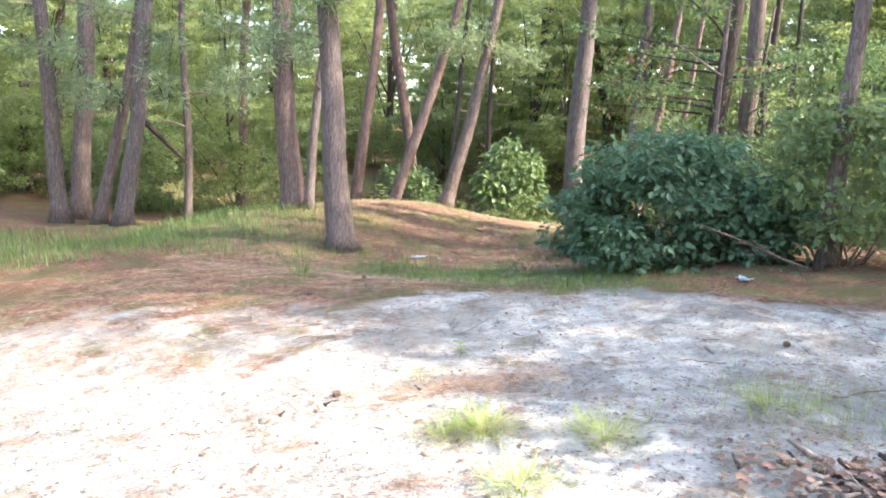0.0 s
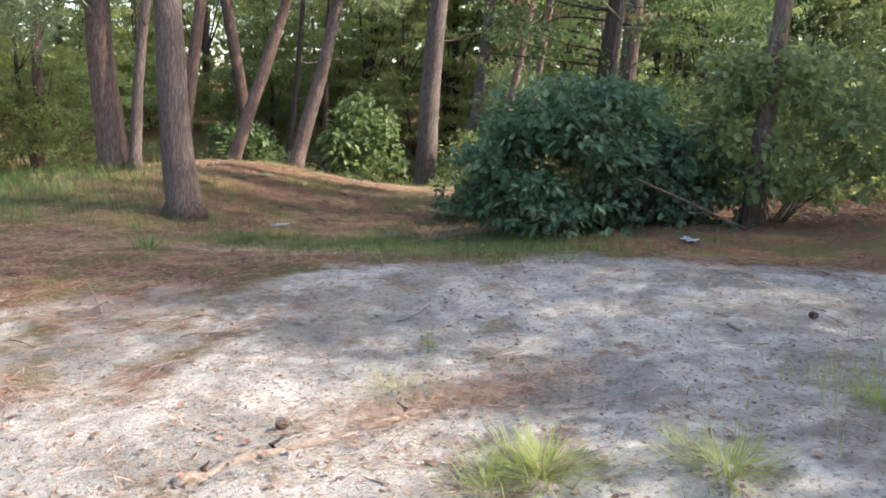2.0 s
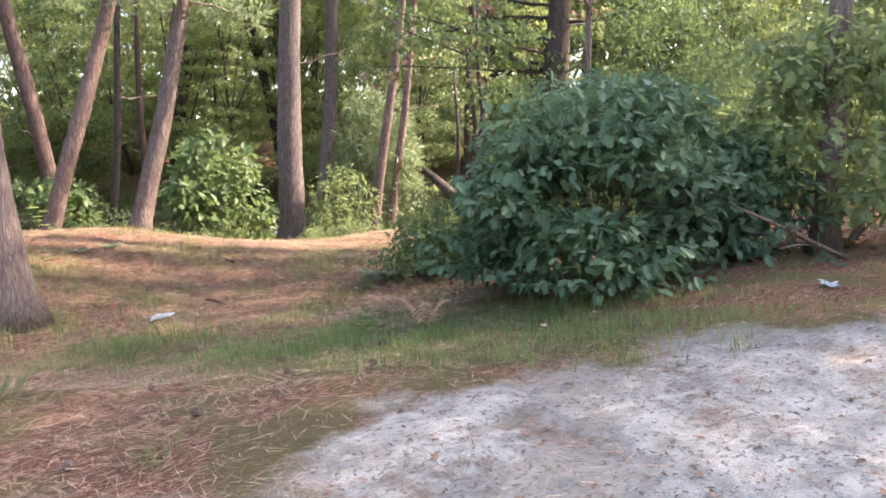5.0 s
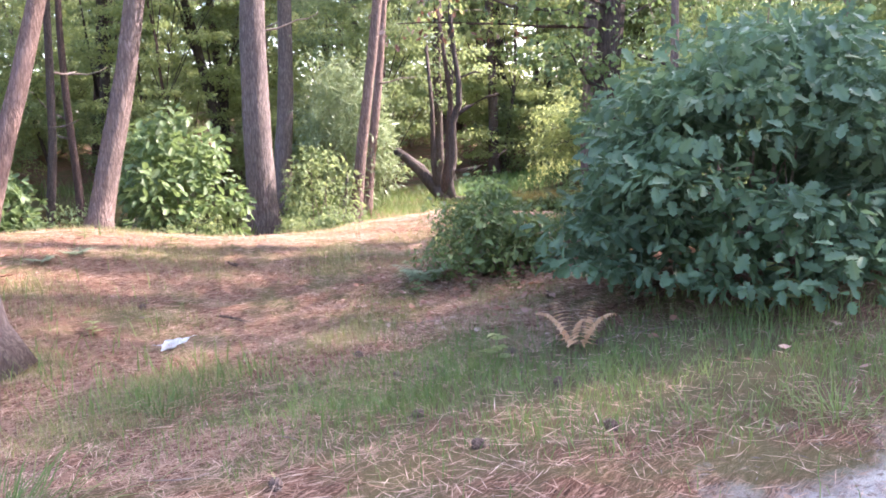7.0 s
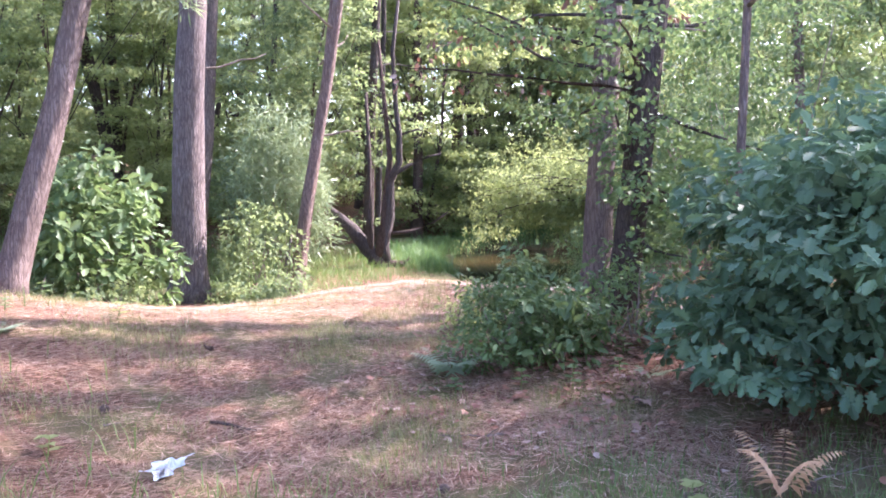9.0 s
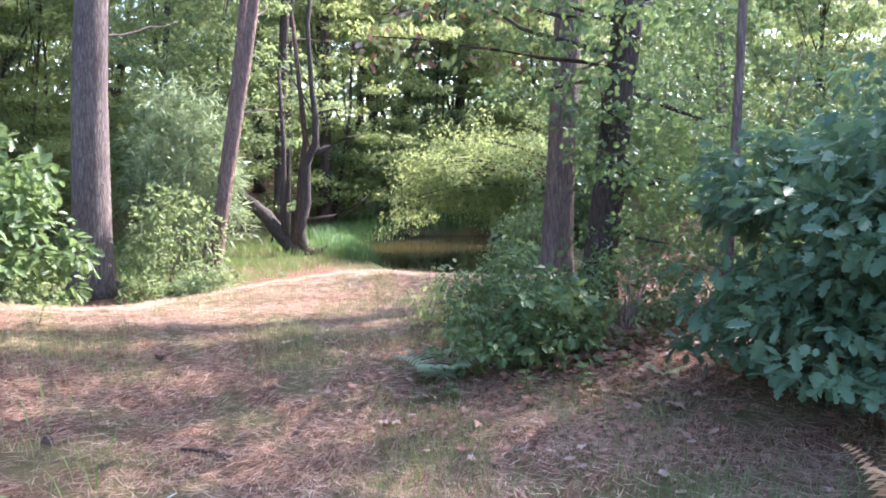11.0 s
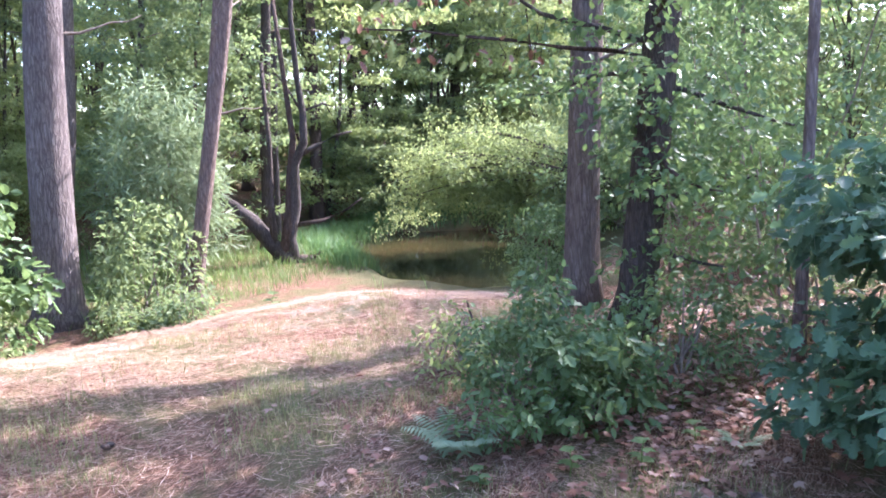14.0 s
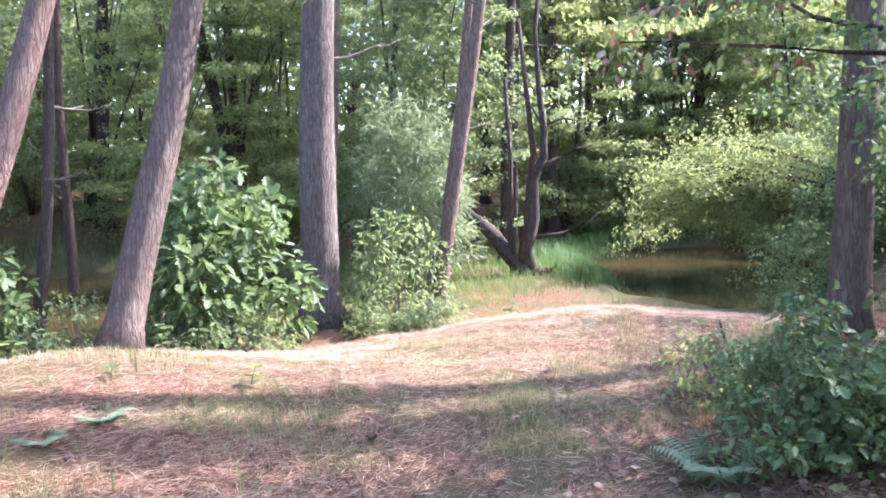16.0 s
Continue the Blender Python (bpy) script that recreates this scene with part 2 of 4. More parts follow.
def land(x, y):
    x, y = np.asarray(x, float), np.asarray(y, float)
    z = BASE + sum(c * np.exp(-((x - a) ** 2 + (y - b) ** 2) / (2 * s * s)) for a, b, s, c in MOUNDS)
    far = np.hypot(x - 2, y - 9)
    z = z + 2.2 * step(18, 42, far) * step(15, 30, y + 0.3 * x)
    z = z + 0.03 * np.sin(x * 1.7 + 0.6 * y) * np.sin(y * 1.3 - 0.4 * x) + 0.012 * np.sin(x * 5.1 + y) * np.sin(y * 4.3 + 2)
    # trodden hummocks on the sand and small hollows in the straw
    near = step(16, 9, np.hypot(x - 1, y - 7))
    z = z + near * (0.016 * np.sin(7.3 * x + 2.1 * np.sin(2.9 * y)) * np.sin(8.9 * y + 1.7 * np.sin(3.7 * x)) + 0.010 * np.sin(15.1 * x + 1.9 * np.sin(9.1 * y)) * np.sin(17.3 * y + 2.3 * np.sin(7.7 * x)))
    z = z - 0.15 * np.exp(-((x - 7.2) ** 2 + (y - 15.7) ** 2) / 2)
    z = z - 0.2 * np.exp(-((x - 1.9) / 1.5) ** 2 - ((y - 16.7) / 1.4) ** 2) + 0.15 * np.exp(-((x - 4.4) / 1.2) ** 2 - ((y - 15.9) / 1.4) ** 2)
    z = np.where(y > 16, np.maximum(z, POND_LEVEL + 0.12), z)
    hollow = step(1.22, 0.8, pond_reach(x, y))
    return z * (1 - hollow) + hollow * (POND_LEVEL - 0.5)


def height(x, y):
    return float(land(x, y))


def sand_edge(x):
    return 7.8 - 0.35 * np.clip(x - 1, 0, 4) + 0.12 * np.clip(1 - x, 0, 3) + 0.2 * np.sin(x * 1.3) + 0.12 * np.sin(x * 3.7 + 1)


def zones(x, y):
    sand = step(0.8, -0.9, y - sand_edge(x)) * step(-7.5, -4.5, y)
    sand = np.maximum(sand * step(-14, -9, x) * (1 - 0.45 * step(0.6, -1.4, x) * step(3.8, 6.4, y)), 0)
    grass = np.exp(-((0.82 * (x - 0.75) + 0.57 * (y - 9.5)) / 0.85) ** 2 - ((0.57 * (x - 0.75) - 0.82 * (y - 9.5)) / 2.2) ** 2) + 0.8 * np.exp(-(((x + 3.6) / 1.6) ** 2 + ((y - 13.6) / 1.5) ** 2))
    grass = grass + 0.8 * np.exp(-(((x + 7.5) / 3) ** 2 + ((y - 12.8) / 1.2) ** 2)) + 0.5 * np.exp(-(((x - 1.9) / 1.4) ** 2 + ((y - 14.2) / 1.0) ** 2))
    grass = grass + step(1.6, 1.2, pond_reach(x, y)) * 0.9
    crest = np.exp(-(((x - 3.9) / 1.5) ** 2 + ((y - 15.6) / 0.9) ** 2)) + 0.7 * np.exp(-(((x - 0.6) / 1.2) ** 2 + ((y - 16.6) / 0.5) ** 2))
    sand = np.maximum(sand, 0.38 * crest)
    mud = step(1.1, 1.0, pond_reach(x, y))
    return sand, np.clip(grass, 0, 1), mud


# ---- mesh helpers ----
def link_mesh(name, bm, mat, parent=None, label="", smooth=True):
    me = bpy.data.meshes.new(name)
    bm.to_mesh(me)
    bm.free()
    me.materials.append(mat)
    if smooth:
        me.polygons.foreach_set("use_smooth", [True] * len(me.polygons))
    ob = new(name, me)
    ob.parent = parent
    return tagged(ob, label)


def part(name, bm, mat, parent, label=""):
    return link_mesh(name, bm, mat, parent, label)


def array_mesh(name, verts, faces, mat):
    """A mesh of faces that all have the same number of corners."""
    me = bpy.data.meshes.new(name)
    k = faces.shape[1]
    me.vertices.add(len(verts))
    me.vertices.foreach_set("co", verts.astype(np.float32).ravel())
    me.loops.add(faces.size)
    me.loops.foreach_set("vertex_index", faces.astype(np.int32).ravel())
    me.polygons.add(len(faces))
    me.polygons.foreach_set("loop_start", np.arange(0, faces.size, k, dtype=np.int32))
    me.polygons.foreach_set("loop_total", np.full(len(faces), k, dtype=np.int32))
    me.update(calc_edges=True)
    me.materials.append(mat)
    return me


# leaf outlines: x across, y along, z lifted; unit length
DIAMOND = (np.array([(0, 0, 0), (0.3, 0.45, 0.06), (0, 1, -0.05), (-0.3, 0.45, 0.06)]), ((0, 1, 2, 3),))
LEAFLET = (np.array([(0, 0, 0), (0.42, 0.72, 0.06), (-0.34, 0.9, -0.04)]), ((0, 1, 2),))
OVAL = (np.array([(0, 0, 0), (0.24, 0.28, 0.05), (0.2, 0.66, 0.03), (0, 1, -0.12), (-0.2, 0.66, 0.03), (-0.24, 0.28, 0.05)]), ((0, 1, 2, 3), (0, 3, 4, 5)))
LOBED = (np.array([(0, 0, 0), (0.3, 0.1, 0.06), (0.5, 0.5, -0.02), (0.2, 0.6, 0.05), (0, 1, -0.12), (-0.2, 0.6, 0.05), (-0.5, 0.5, -0.02), (-0.3, 0.1, 0.06)]), ((0, 1, 2, 3, 4), (0, 4, 5, 6, 7)))
BROAD = (np.array([(0, 0, 0), (0.2, 0.1, 0.04), (0.36, 0.4, 0.05), (0.27, 0.52, 0.03), (0.28, 0.78, 0.0), (0, 1, -0.14), (-0.28, 0.78, 0.0), (-0.27, 0.52, 0.03), (-0.36, 0.4, 0.05), (-0.2, 0.1, 0.04)]), ((0, 1, 2, 3, 4, 5), (0, 5, 6, 7, 8, 9)))
SCALLOPED = (np.array([(0, 0, 0), (0.1, 0.16, 0.02), (0.27, 0.24, 0.05), (0.23, 0.43, 0.03), (0.37, 0.6, 0.02), (0.21, 0.77, 0.0), (0, 1, -0.14), (-0.21, 0.77, 0.0), (-0.37, 0.6, 0.02), (-0.23, 0.43, 0.03), (-0.27, 0.24, 0.05), (-0.1, 0.16, 0.02)]), ((0, 1, 2, 3, 4, 5, 6), (0, 6, 7, 8, 9, 10, 11)))
OAK_LEAF_HALF = ((0.05, 0.12, 0.01), (0.2, 0.16, 0.05), (0.13, 0.3, 0.02), (0.33, 0.38, 0.06), (0.17, 0.5, 0.02), (0.36, 0.64, 0.04), (0.18, 0.71, 0.0), (0.2, 0.87, -0.04))
OAK_LEAF = (np.array([(0, 0, 0)] + list(OAK_LEAF_HALF) + [(0, 1, -0.14)] + [(-x, y, z) for x, y, z in OAK_LEAF_HALF[::-1]]), (tuple(range(10)), (0,) + tuple(range(9, 18))))
BLADE = (np.array([(-0.022, 0, 0), (0.022, 0, 0), (0.018, 0.55, 0.06), (-0.018, 0.55, 0.06), (0.002, 1, 0.3), (-0.002, 1, 0.3)]), ((0, 1, 2, 3), (3, 2, 4, 5)))
THIN_BLADE = (BLADE[0] * np.array((0.6, 1, 1)), BLADE[1])
SLIVER = (np.array([(0, 0, 0), (0.014, 0.4, 0.01), (0, 1, 0.05), (-0.014, 0.4, 0.01)]), ((0, 1, 2, 3),))


def strew(name, outline, places, ways, ups, sizes, mat):
    """One mesh of many leaves: at each place one outline, along its way, facing up."""
    shape, polys = outline
    ways = ways / np.linalg.norm(ways, axis=1, keepdims=True)
    sides = np.cross(ways, ups)
    sides /= np.linalg.norm(sides, axis=1, keepdims=True) + 1e-9
    ups = np.cross(sides, ways)
    v = places[:, None] + sizes[:, None, None] * (shape[None, :, 0, None] * sides[:, None] + shape[None, :, 1, None] * ways[:, None] + shape[None, :, 2, None] * ups[:, None])
    k = len(shape)
    f = (np.arange(len(places))[:, None, None] * k + np.array(polys)[None]).reshape(-1, len(polys[0]))
    return array_mesh(name, v.reshape(-1, 3), f, mat)


def clumped(rng, centres, spread, each, flat=0.6):
    """Places round the centres of clumps, with the way out of each clump."""
    n = len(centres) * each
    off = rng.normal(size=(n, 3)) * np.array((1, 1, flat))
    off *= (rng.uniform(0.35, 1, size=(n, 1)) ** 0.5) / (np.linalg.norm(off, axis=1, keepdims=True) + 1e-6)
    spread = np.repeat(np.broadcast_to(spread, (len(centres),)), each)
    p = np.repeat(centres, each, axis=0) + off * spread[:, None] * np.array((1, 1, flat))
    return p, off


def foliage(name, rng, centres, spread, each, size, mat, outline=DIAMOND, flat=0.6, droop=0.35):
    p, off = clumped(rng, centres, spread, each, flat)
    ways = off + rng.normal(size=p.shape) * 0.6 + np.array((0, 0, -droop))
    ups = rng.normal(size=p.shape) * 0.55 + np.array((0, 0, 1.0)) + off * 0.4
    return strew(name, outline, p, ways, ups, size * rng.uniform(0.6, 1.25, len(p)), mat)


def tube(path, radii, sides=10, rough=0.0, seed=0):
    """A tapered, uneven tube along a path."""
    rng = np.random.default_rng(seed)
    bm = bmesh.new()
    rings = []
    path = [Vector(p) for p in path]
    for i, (p, r) in enumerate(zip(path, radii)):
        way = (path[min(i + 1, len(path) - 1)] - path[max(i - 1, 0)]).normalized()
        side = way.orthogonal().normalized() if abs(way.z) < 0.8 else (Vector((1, 0, 0)) - way * way.x).normalized()
        other = way.cross(side)
        rings.append([bm.verts.new(p + (side * math.cos(a) + other * math.sin(a)) * r * (1 + rough * rng.normal())) for a in (2 * math.pi * k / sides for k in range(sides))])
    for a, b in zip(rings, rings[1:]):
        for k in range(sides):
            bm.faces.new((a[k], a[(k + 1) % sides], b[(k + 1) % sides], b[k]))
    for ring in (rings[0][::-1], rings[-1]):
        bm.faces.new(ring)
    return bm


def bent(start, way, length, rng, wobble=0.12, rise=0.1, n=6):
    p, d, out = Vector(start), Vector(way).normalized(), [Vector(start)]
    for _ in range(n):
        d = (d + Vector(rng.normal(size=3) * wobble) + Vector((0, 0, rise * 0.3))).normalized()
        p = p + d * (length / n)
        out.append(p.copy())
    return out


# ---- ground and water ----
def build_ground():
    n = 600
    u = np.linspace(-1, 1, n)
    line = 5.5 * np.sinh(u * 5.0)
    gx, gy = np.meshgrid(line + 1.5, line + 10.5)
    gz = land(gx, gy)
    v = np.stack([gx.ravel(), gy.ravel(), gz.ravel()], 1)
    i = np.arange(n * n).reshape(n, n)
    f = np.stack([i[:-1, :-1], i[:-1, 1:], i[1:, 1:], i[1:, :-1]], -1).reshape(-1, 4)
    me = array_mesh("ground", v, f, GROUND)
    me.polygons.foreach_set("use_smooth", [True] * len(me.polygons))
    a = me.color_attributes.new("zone", "FLOAT_COLOR", "POINT")
    s, g, w = zones(v[:, 0], v[:, 1])
    a.data.foreach_set("color", np.stack([s, g, w, np.ones_like(s)], 1).astype(np.float32).ravel())
    tagged(new("ground", me), "pale sandy track beside pine-straw forest floor and mound", "ground", kind="structure")


build_ground()


def build_water(a, b, p, q, turn, label):
    bm = bmesh.new()
    c, s = 1.3 * math.cos(radians(turn)), 1.3 * math.sin(radians(turn))
    ring = [bm.verts.new((a + c * p * math.cos(t) - s * q * math.sin(t), b + s * p * math.cos(t) + c * q * math.sin(t), POND_LEVEL)) for t in (2 * math.pi * k / 48 for k in range(48))]
    bm.faces.new(ring)
    tagged(link_mesh("water", bm, WATER, smooth=False), label, "pond", kind="structure")


build_water(*PONDS[0], "still dark pond water behind the wooded bank")
build_water(*PONDS[1], "still brown pond water below the sandy crest")


# ---- trees ----
def pine_crown_mesh():
    rng = np.random.default_rng(5)
    c = []
    for k in range(68):
        h = rng.uniform(0.0, 1.0)
        reach = 2.9 * (1 - 0.75 * h) * math.sqrt(rng.uniform(0.05, 1))
        a = rng.uniform(0, 2 * math.pi)
        c.append((reach * math.cos(a), reach * math.sin(a), 6.5 * h + 0.15 * reach))
    return foliage("needles", rng, np.array(c), 0.5, 38, 0.34, NEEDLE, SLIVER_WIDE, 0.7, 0.0)


SLIVER_WIDE = (np.array([(0, 0, 0), (0.07, 0.45, 0.01), (0, 1, 0.05), (-0.07, 0.45, 0.01)]), ((0, 1, 2, 3),))
PINE_CROWN = pine_crown_mesh()


def pine(x, y, lean_x, lean_y, r, tall=13.0, mat=None, label="tall pine with plated grey-brown bark on the needle-covered ground", crown=True, stubs=3, sprigs=(), sprays=(), browned=(), kind="pine_tree"):
    rng = np.random.default_rng(int(abs(x * 131 + y * 71)) + 3)
    base = new(kind)
    base.location = (x, y, height(x, y) - 0.06)
    tagged(base, label, "tree", "pines")
    n = 22
    path, radii = [], []
    for i in range(n + 1):
        h = tall * (i / n) ** 1.25
        sway = 0.05 * math.sin(h * 0.9 + x) * min(h, 2) / 2
        path.append((lean_x * h + sway, lean_y * h + 0.5 * sway, h))
        flare = 1 + 0.55 * math.exp(-h / 0.14) + 0.12 * math.exp(-h / 0.7)
        radii.append(r * flare * (1 - 0.75 * h / tall))
    part("trunk", tube(path, radii, 18, 0.035, int(abs(x * 10))), mat or PINE_BARK, base)
    for k in range(stubs):
        h = rng.uniform(2.2, 6.0)
        a = rng.uniform(0, 2 * math.pi)
        start = (lean_x * h, lean_y * h, h)
        long = rng.uniform(0.3, 1.3)
        path = bent(start, (math.cos(a), math.sin(a), 0.15), long, rng, 0.15)
        part("limb", tube(path, np.linspace(0.022, 0.006, len(path)), 6), TWIG, base)
    for h, turn, long in sprigs:
        a = radians(turn)
        path = bent((lean_x * h, lean_y * h, h), (math.cos(a), math.sin(a), 0.0), long, rng, 0.15, -0.2)
        limb = part("limb", tube(path, np.linspace(0.02, 0.006, len(path)), 6), TWIG, base)
        tuft_at = np.array([tuple(q) for q in path[2:] for _ in range(2)]) + rng.normal(size=(2 * len(path[2:]), 3)) * 0.13
        needles = new("needle_spray", foliage("needle_spray", rng, tuft_at, 0.22, 60, 0.17, NEEDLE_PALE, SLIVER_WIDE, 0.7, 0.1))
        needles.parent = limb
    for h, turn, long, rise in sprays:
        a = radians(turn)
        path = bent((lean_x * h, lean_y * h, h), (math.cos(a), math.sin(a), rise), long, rng, 0.14, 0.0, 7)
        limb = part("limb", tube(path, np.linspace(0.025, 0.006, len(path)), 6), OAK_BARK, base)
        spots = np.array([tuple(q) for q in path[2:] for _ in range(2)]) + rng.normal(size=(2 * len(path[2:]), 3)) * (0.2, 0.2, 0.08)
        leaves = new("foliage", foliage("foliage", rng, spots, 0.26, 30, 0.068, LEAF_COOL, SCALLOPED, 0.4))
        leaves.parent = limb
    for h, turn, long in browned:
        a = radians(turn)
        path = bent((lean_x * h, lean_y * h, h), (math.cos(a), math.sin(a), 0.1), long, rng, 0.1, -0.1)
        limb = part("limb", tube(path, np.linspace(0.02, 0.005, len(path)), 6), OAK_BARK, base)
        spots = np.array([tuple(q) for q in path[3:]]) - (0, 0, 0.1)
        for leaf_mat, each, word in ((DEAD_LEAF, 9, "hanging red-brown dead leaves"), (LEAF_LIT, 12, "")):
            leaves = tagged(new("foliage", foliage("foliage", rng, spots, 0.2, each, 0.08, leaf_mat, OAK_LEAF, 0.6, 0.8)), word)
            leaves.parent = limb
    if crown:
        for k in range(7):
            h = tall * rng.uniform(0.55, 0.95)
            a = k * 2.4 + rng.uniform(-0.4, 0.4)
            path = bent((lean_x * h, lean_y * h, h), (math.cos(a), math.sin(a), 0.3), 2.6 * (1.25 - h / tall), rng, 0.12)
            part("limb", tube(path, np.linspace(0.05, 0.012, len(path)), 6), PINE_BARK, base)
        top = new("crown", PINE_CROWN)
        top.parent = base
        top.location = (lean_x * tall * 0.62, lean_y * tall * 0.62, tall * 0.62)
        top.rotation_euler = (0, 0, rng.uniform(0, 6.28))
    return base


TREES = [
    (-1.57, 12.49, -0.078, -0.011, 0.2), (-2.47, 14.63, 0.091, 0.015, 0.085), (-2.78, 14.94, -0.066, -0.013, 0.215),
    (0.07, 16.75, 0.238, -0.071, 0.135), (-1.12, 17.29, 0.304, 0.008, 0.12), (3.2, 19.23, 0.023, -0.012, 0.25),
    (4.58, 18.61, 0.121, -0.094, 0.1), (4.22, 12.59, 0.031, -0.071, 0.14), (5.07, 13.46, 0.008, -0.015, 0.15),
    (11.6, 11.12, -0.0, 0.002, 0.27), (3.9, 11.34, 0.001, -0.003, 0.037), (4.45, 8.92, 0.023, -0.012, 0.1),
    (-7.84, 16.2, -0.049, -0.024, 0.16), (-7.92, 17.27, 0.048, 0.022, 0.2), (-7.01, 16.04, 0.193, 0.081, 0.12),
    (-6.4, 15.75, 0.127, 0.049, 0.16), (-5.83, 18.08, 0.004, 0.001, 0.09), (-5.2, 20.35, 0.044, 0.011, 0.12),
    (-11.29, 21.18, 0.076, 0.04, 0.15), (-10.98, 22.46, 0.064, 0.031, 0.15), (-2.18, 19.88, 0.102, 0.01, 0.14),
    (-0.59, 20.99, -0.13, -0.006, 0.15), (8.66, 21.86, 0.03, -0.02, 0.12), (9.8, 22.86, 0.02, -0.01, 0.08),
    (11.84, 23.7, 0.01, 0.01, 0.14), (19.06, 29.3, 0.012, -0.013, 0.16), (13.91, 28.69, -0.006, 0.005, 0.15),
    (6.53, 29.69, -0.016, 0.007, 0.14), (1.43, 25.0, 0.016, -0.003, 0.09), (0.02, 20.17, 0.106, -0.018, 0.07),
    (3.43, 30.7, 0.045, -0.011, 0.16), (12.14, 13.94, -0.05, 0.06, 0.09), (5.3, 23.22, 0.081, -0.027, 0.2),
    (5.58, 19.94, 0.127, -0.052, 0.09), (12.5, 24.6, 0.03, -0.02, 0.07), (15.7, 25.6, 0.02, -0.01, 0.08),
    (9.36, 27.08, 0.046, -0.031, 0.1), (16.1, 26.7, 0.03, -0.02, 0.07),
]
OAK_LIMBS = ((0.7, 240, 0.8, 0.15), (1.1, 290, 0.8, 0.1), (1.5, 170, 1.0, 0.1), (1.4, 250, 0.8, 0.1), (1.6, 20, 0.9, 0.1), (2.2, 150, 1.9, 0.1), (2.5, 120, 2.0, 0.15), (2.3, 205, 1.5, 0.1), (2.9, 90, 1.8, 0.1), (3.1, 165, 2.2, 0.05), (2.0, 70, 1.3, 0.1), (3.3, 230, 1.7, 0.1), (2.7, 330, 1.6, 0.1), (1.9, 300, 1.2, 0.1), (3.5, 130, 2.1, 0.1))
SPRIGS = {0: ((3.3, 200, 0.9), (3.9, 300, 0.8)), 1: ((3.0, 180, 1.0),), 2: ((3.4, 190, 1.4), (2.6, 230, 1.3)), 3: ((3.3, 330, 0.9), (3.6, 200, 0.9)), 4: ((3.8, 300, 0.9),), 12: ((3.6, 300, 1.2), (4.4, 240, 1.3)), 15: ((3.2, 320, 1.4), (4.2, 200, 1.2)), 16: ((3.0, 20, 1.2),), 13: ((3.0, 300, 1.3), (3.8, 220, 1.4)), 14: ((2.8, 280, 1.2), (3.9, 330, 1.3)), 17: ((3.2, 270, 1.4), (4.2, 250, 1.3)), 18: ((3.4, 300, 1.5), (4.6, 260, 1.4)), 19: ((3.0, 310, 1.4), (4.0, 240, 1.5))}
for k, (x, y, lx, ly, r) in enumerate(TREES):
    pine(x, y, lx, ly, r, 25.0 if k == 9 else 19.0 if k in (7, 8, 31) or 12 <= k <= 21 else 13.0, OAK_BARK if k == 7 or 22 <= k <= 30 or k > 33 else None, sprigs=SPRIGS.get(k, ()),
         **(dict(sprays=OAK_LIMBS, browned=((2.5, 140, 1.9), (2.9, 155, 1.6), (2.75, 120, 2.3), (3.0, 30, 0.9), (2.1, 135, 2.2)), kind="oak_tree", label="dark double-trunked oak with low leafy limbs beside the crest") if k == 7
                else dict(kind="bankside_tree", label="slender dark-barked tree standing on the pond bank") if 22 <= k <= 30 or k > 33 else {}))


limb_base = bpy.data.objects["pine_tree.012"]
part("limb", tube([(0.1, 0, 2.9), (0.7, 0.1, 2.95), (1.2, 0.1, 2.4), (1.7, 0.15, 1.9), (2.3, 0.2, 1.3)], (0.09, 0.08, 0.07, 0.055, 0.03), 8, 0.08), OAK_BARK, limb_base)


def broadleaf(name, seed, tall, r, crown_low, reach, clumps, each, size, mat, label, bark, spread=0.6):
    """A young broadleaf tree: tapered trunk, limbs and a crown of leaf clumps at the limbs' ends."""
    rng = np.random.default_rng(seed)
    base = new(name)
    tagged(base, label, "tree", "broadleaf trees")
    path = bent((0, 0, -0.1), (rng.normal() * 0.06, rng.normal() * 0.06, 1), tall * 0.92, rng, 0.05, 0.3, 10)
    part("trunk", tube(path, np.linspace(r * 1.15, r * 0.2, len(path)), 9, 0.03, seed), bark, base)
    centres = []
    for k in range(clumps):
        h = crown_low + (tall - crown_low) * rng.uniform(0, 1) ** 0.9
        a = rng.uniform(0, 2 * math.pi)
        f = (h - crown_low) / (tall - crown_low)
        out = reach * (0.25 + 0.75 * math.sin(math.pi * (0.15 + 0.8 * f))) * rng.uniform(0.25, 1.05)
        i = min(int(f * 8 + 1), len(path) - 1)
        c = Vector((path[i].x + out * math.cos(a), path[i].y + out * math.sin(a), h))
        centres.append(c)
        if k % 9 == 0:
            s = path[max(i - 2, 0)]
            mid = (s + c) / 2 + Vector((0, 0, 0.15))
            part("limb", tube([s, mid, c], (r * 0.3, r * 0.18, 0.008), 5), bark, base)
    me = foliage("foliage", rng, np.array(centres), rng.uniform(0.6, 1.3, clumps) * spread, each, size, mat, LEAFLET, 0.34, 0.5)
    crown = new("crown", me)
    crown.parent = base
    return base


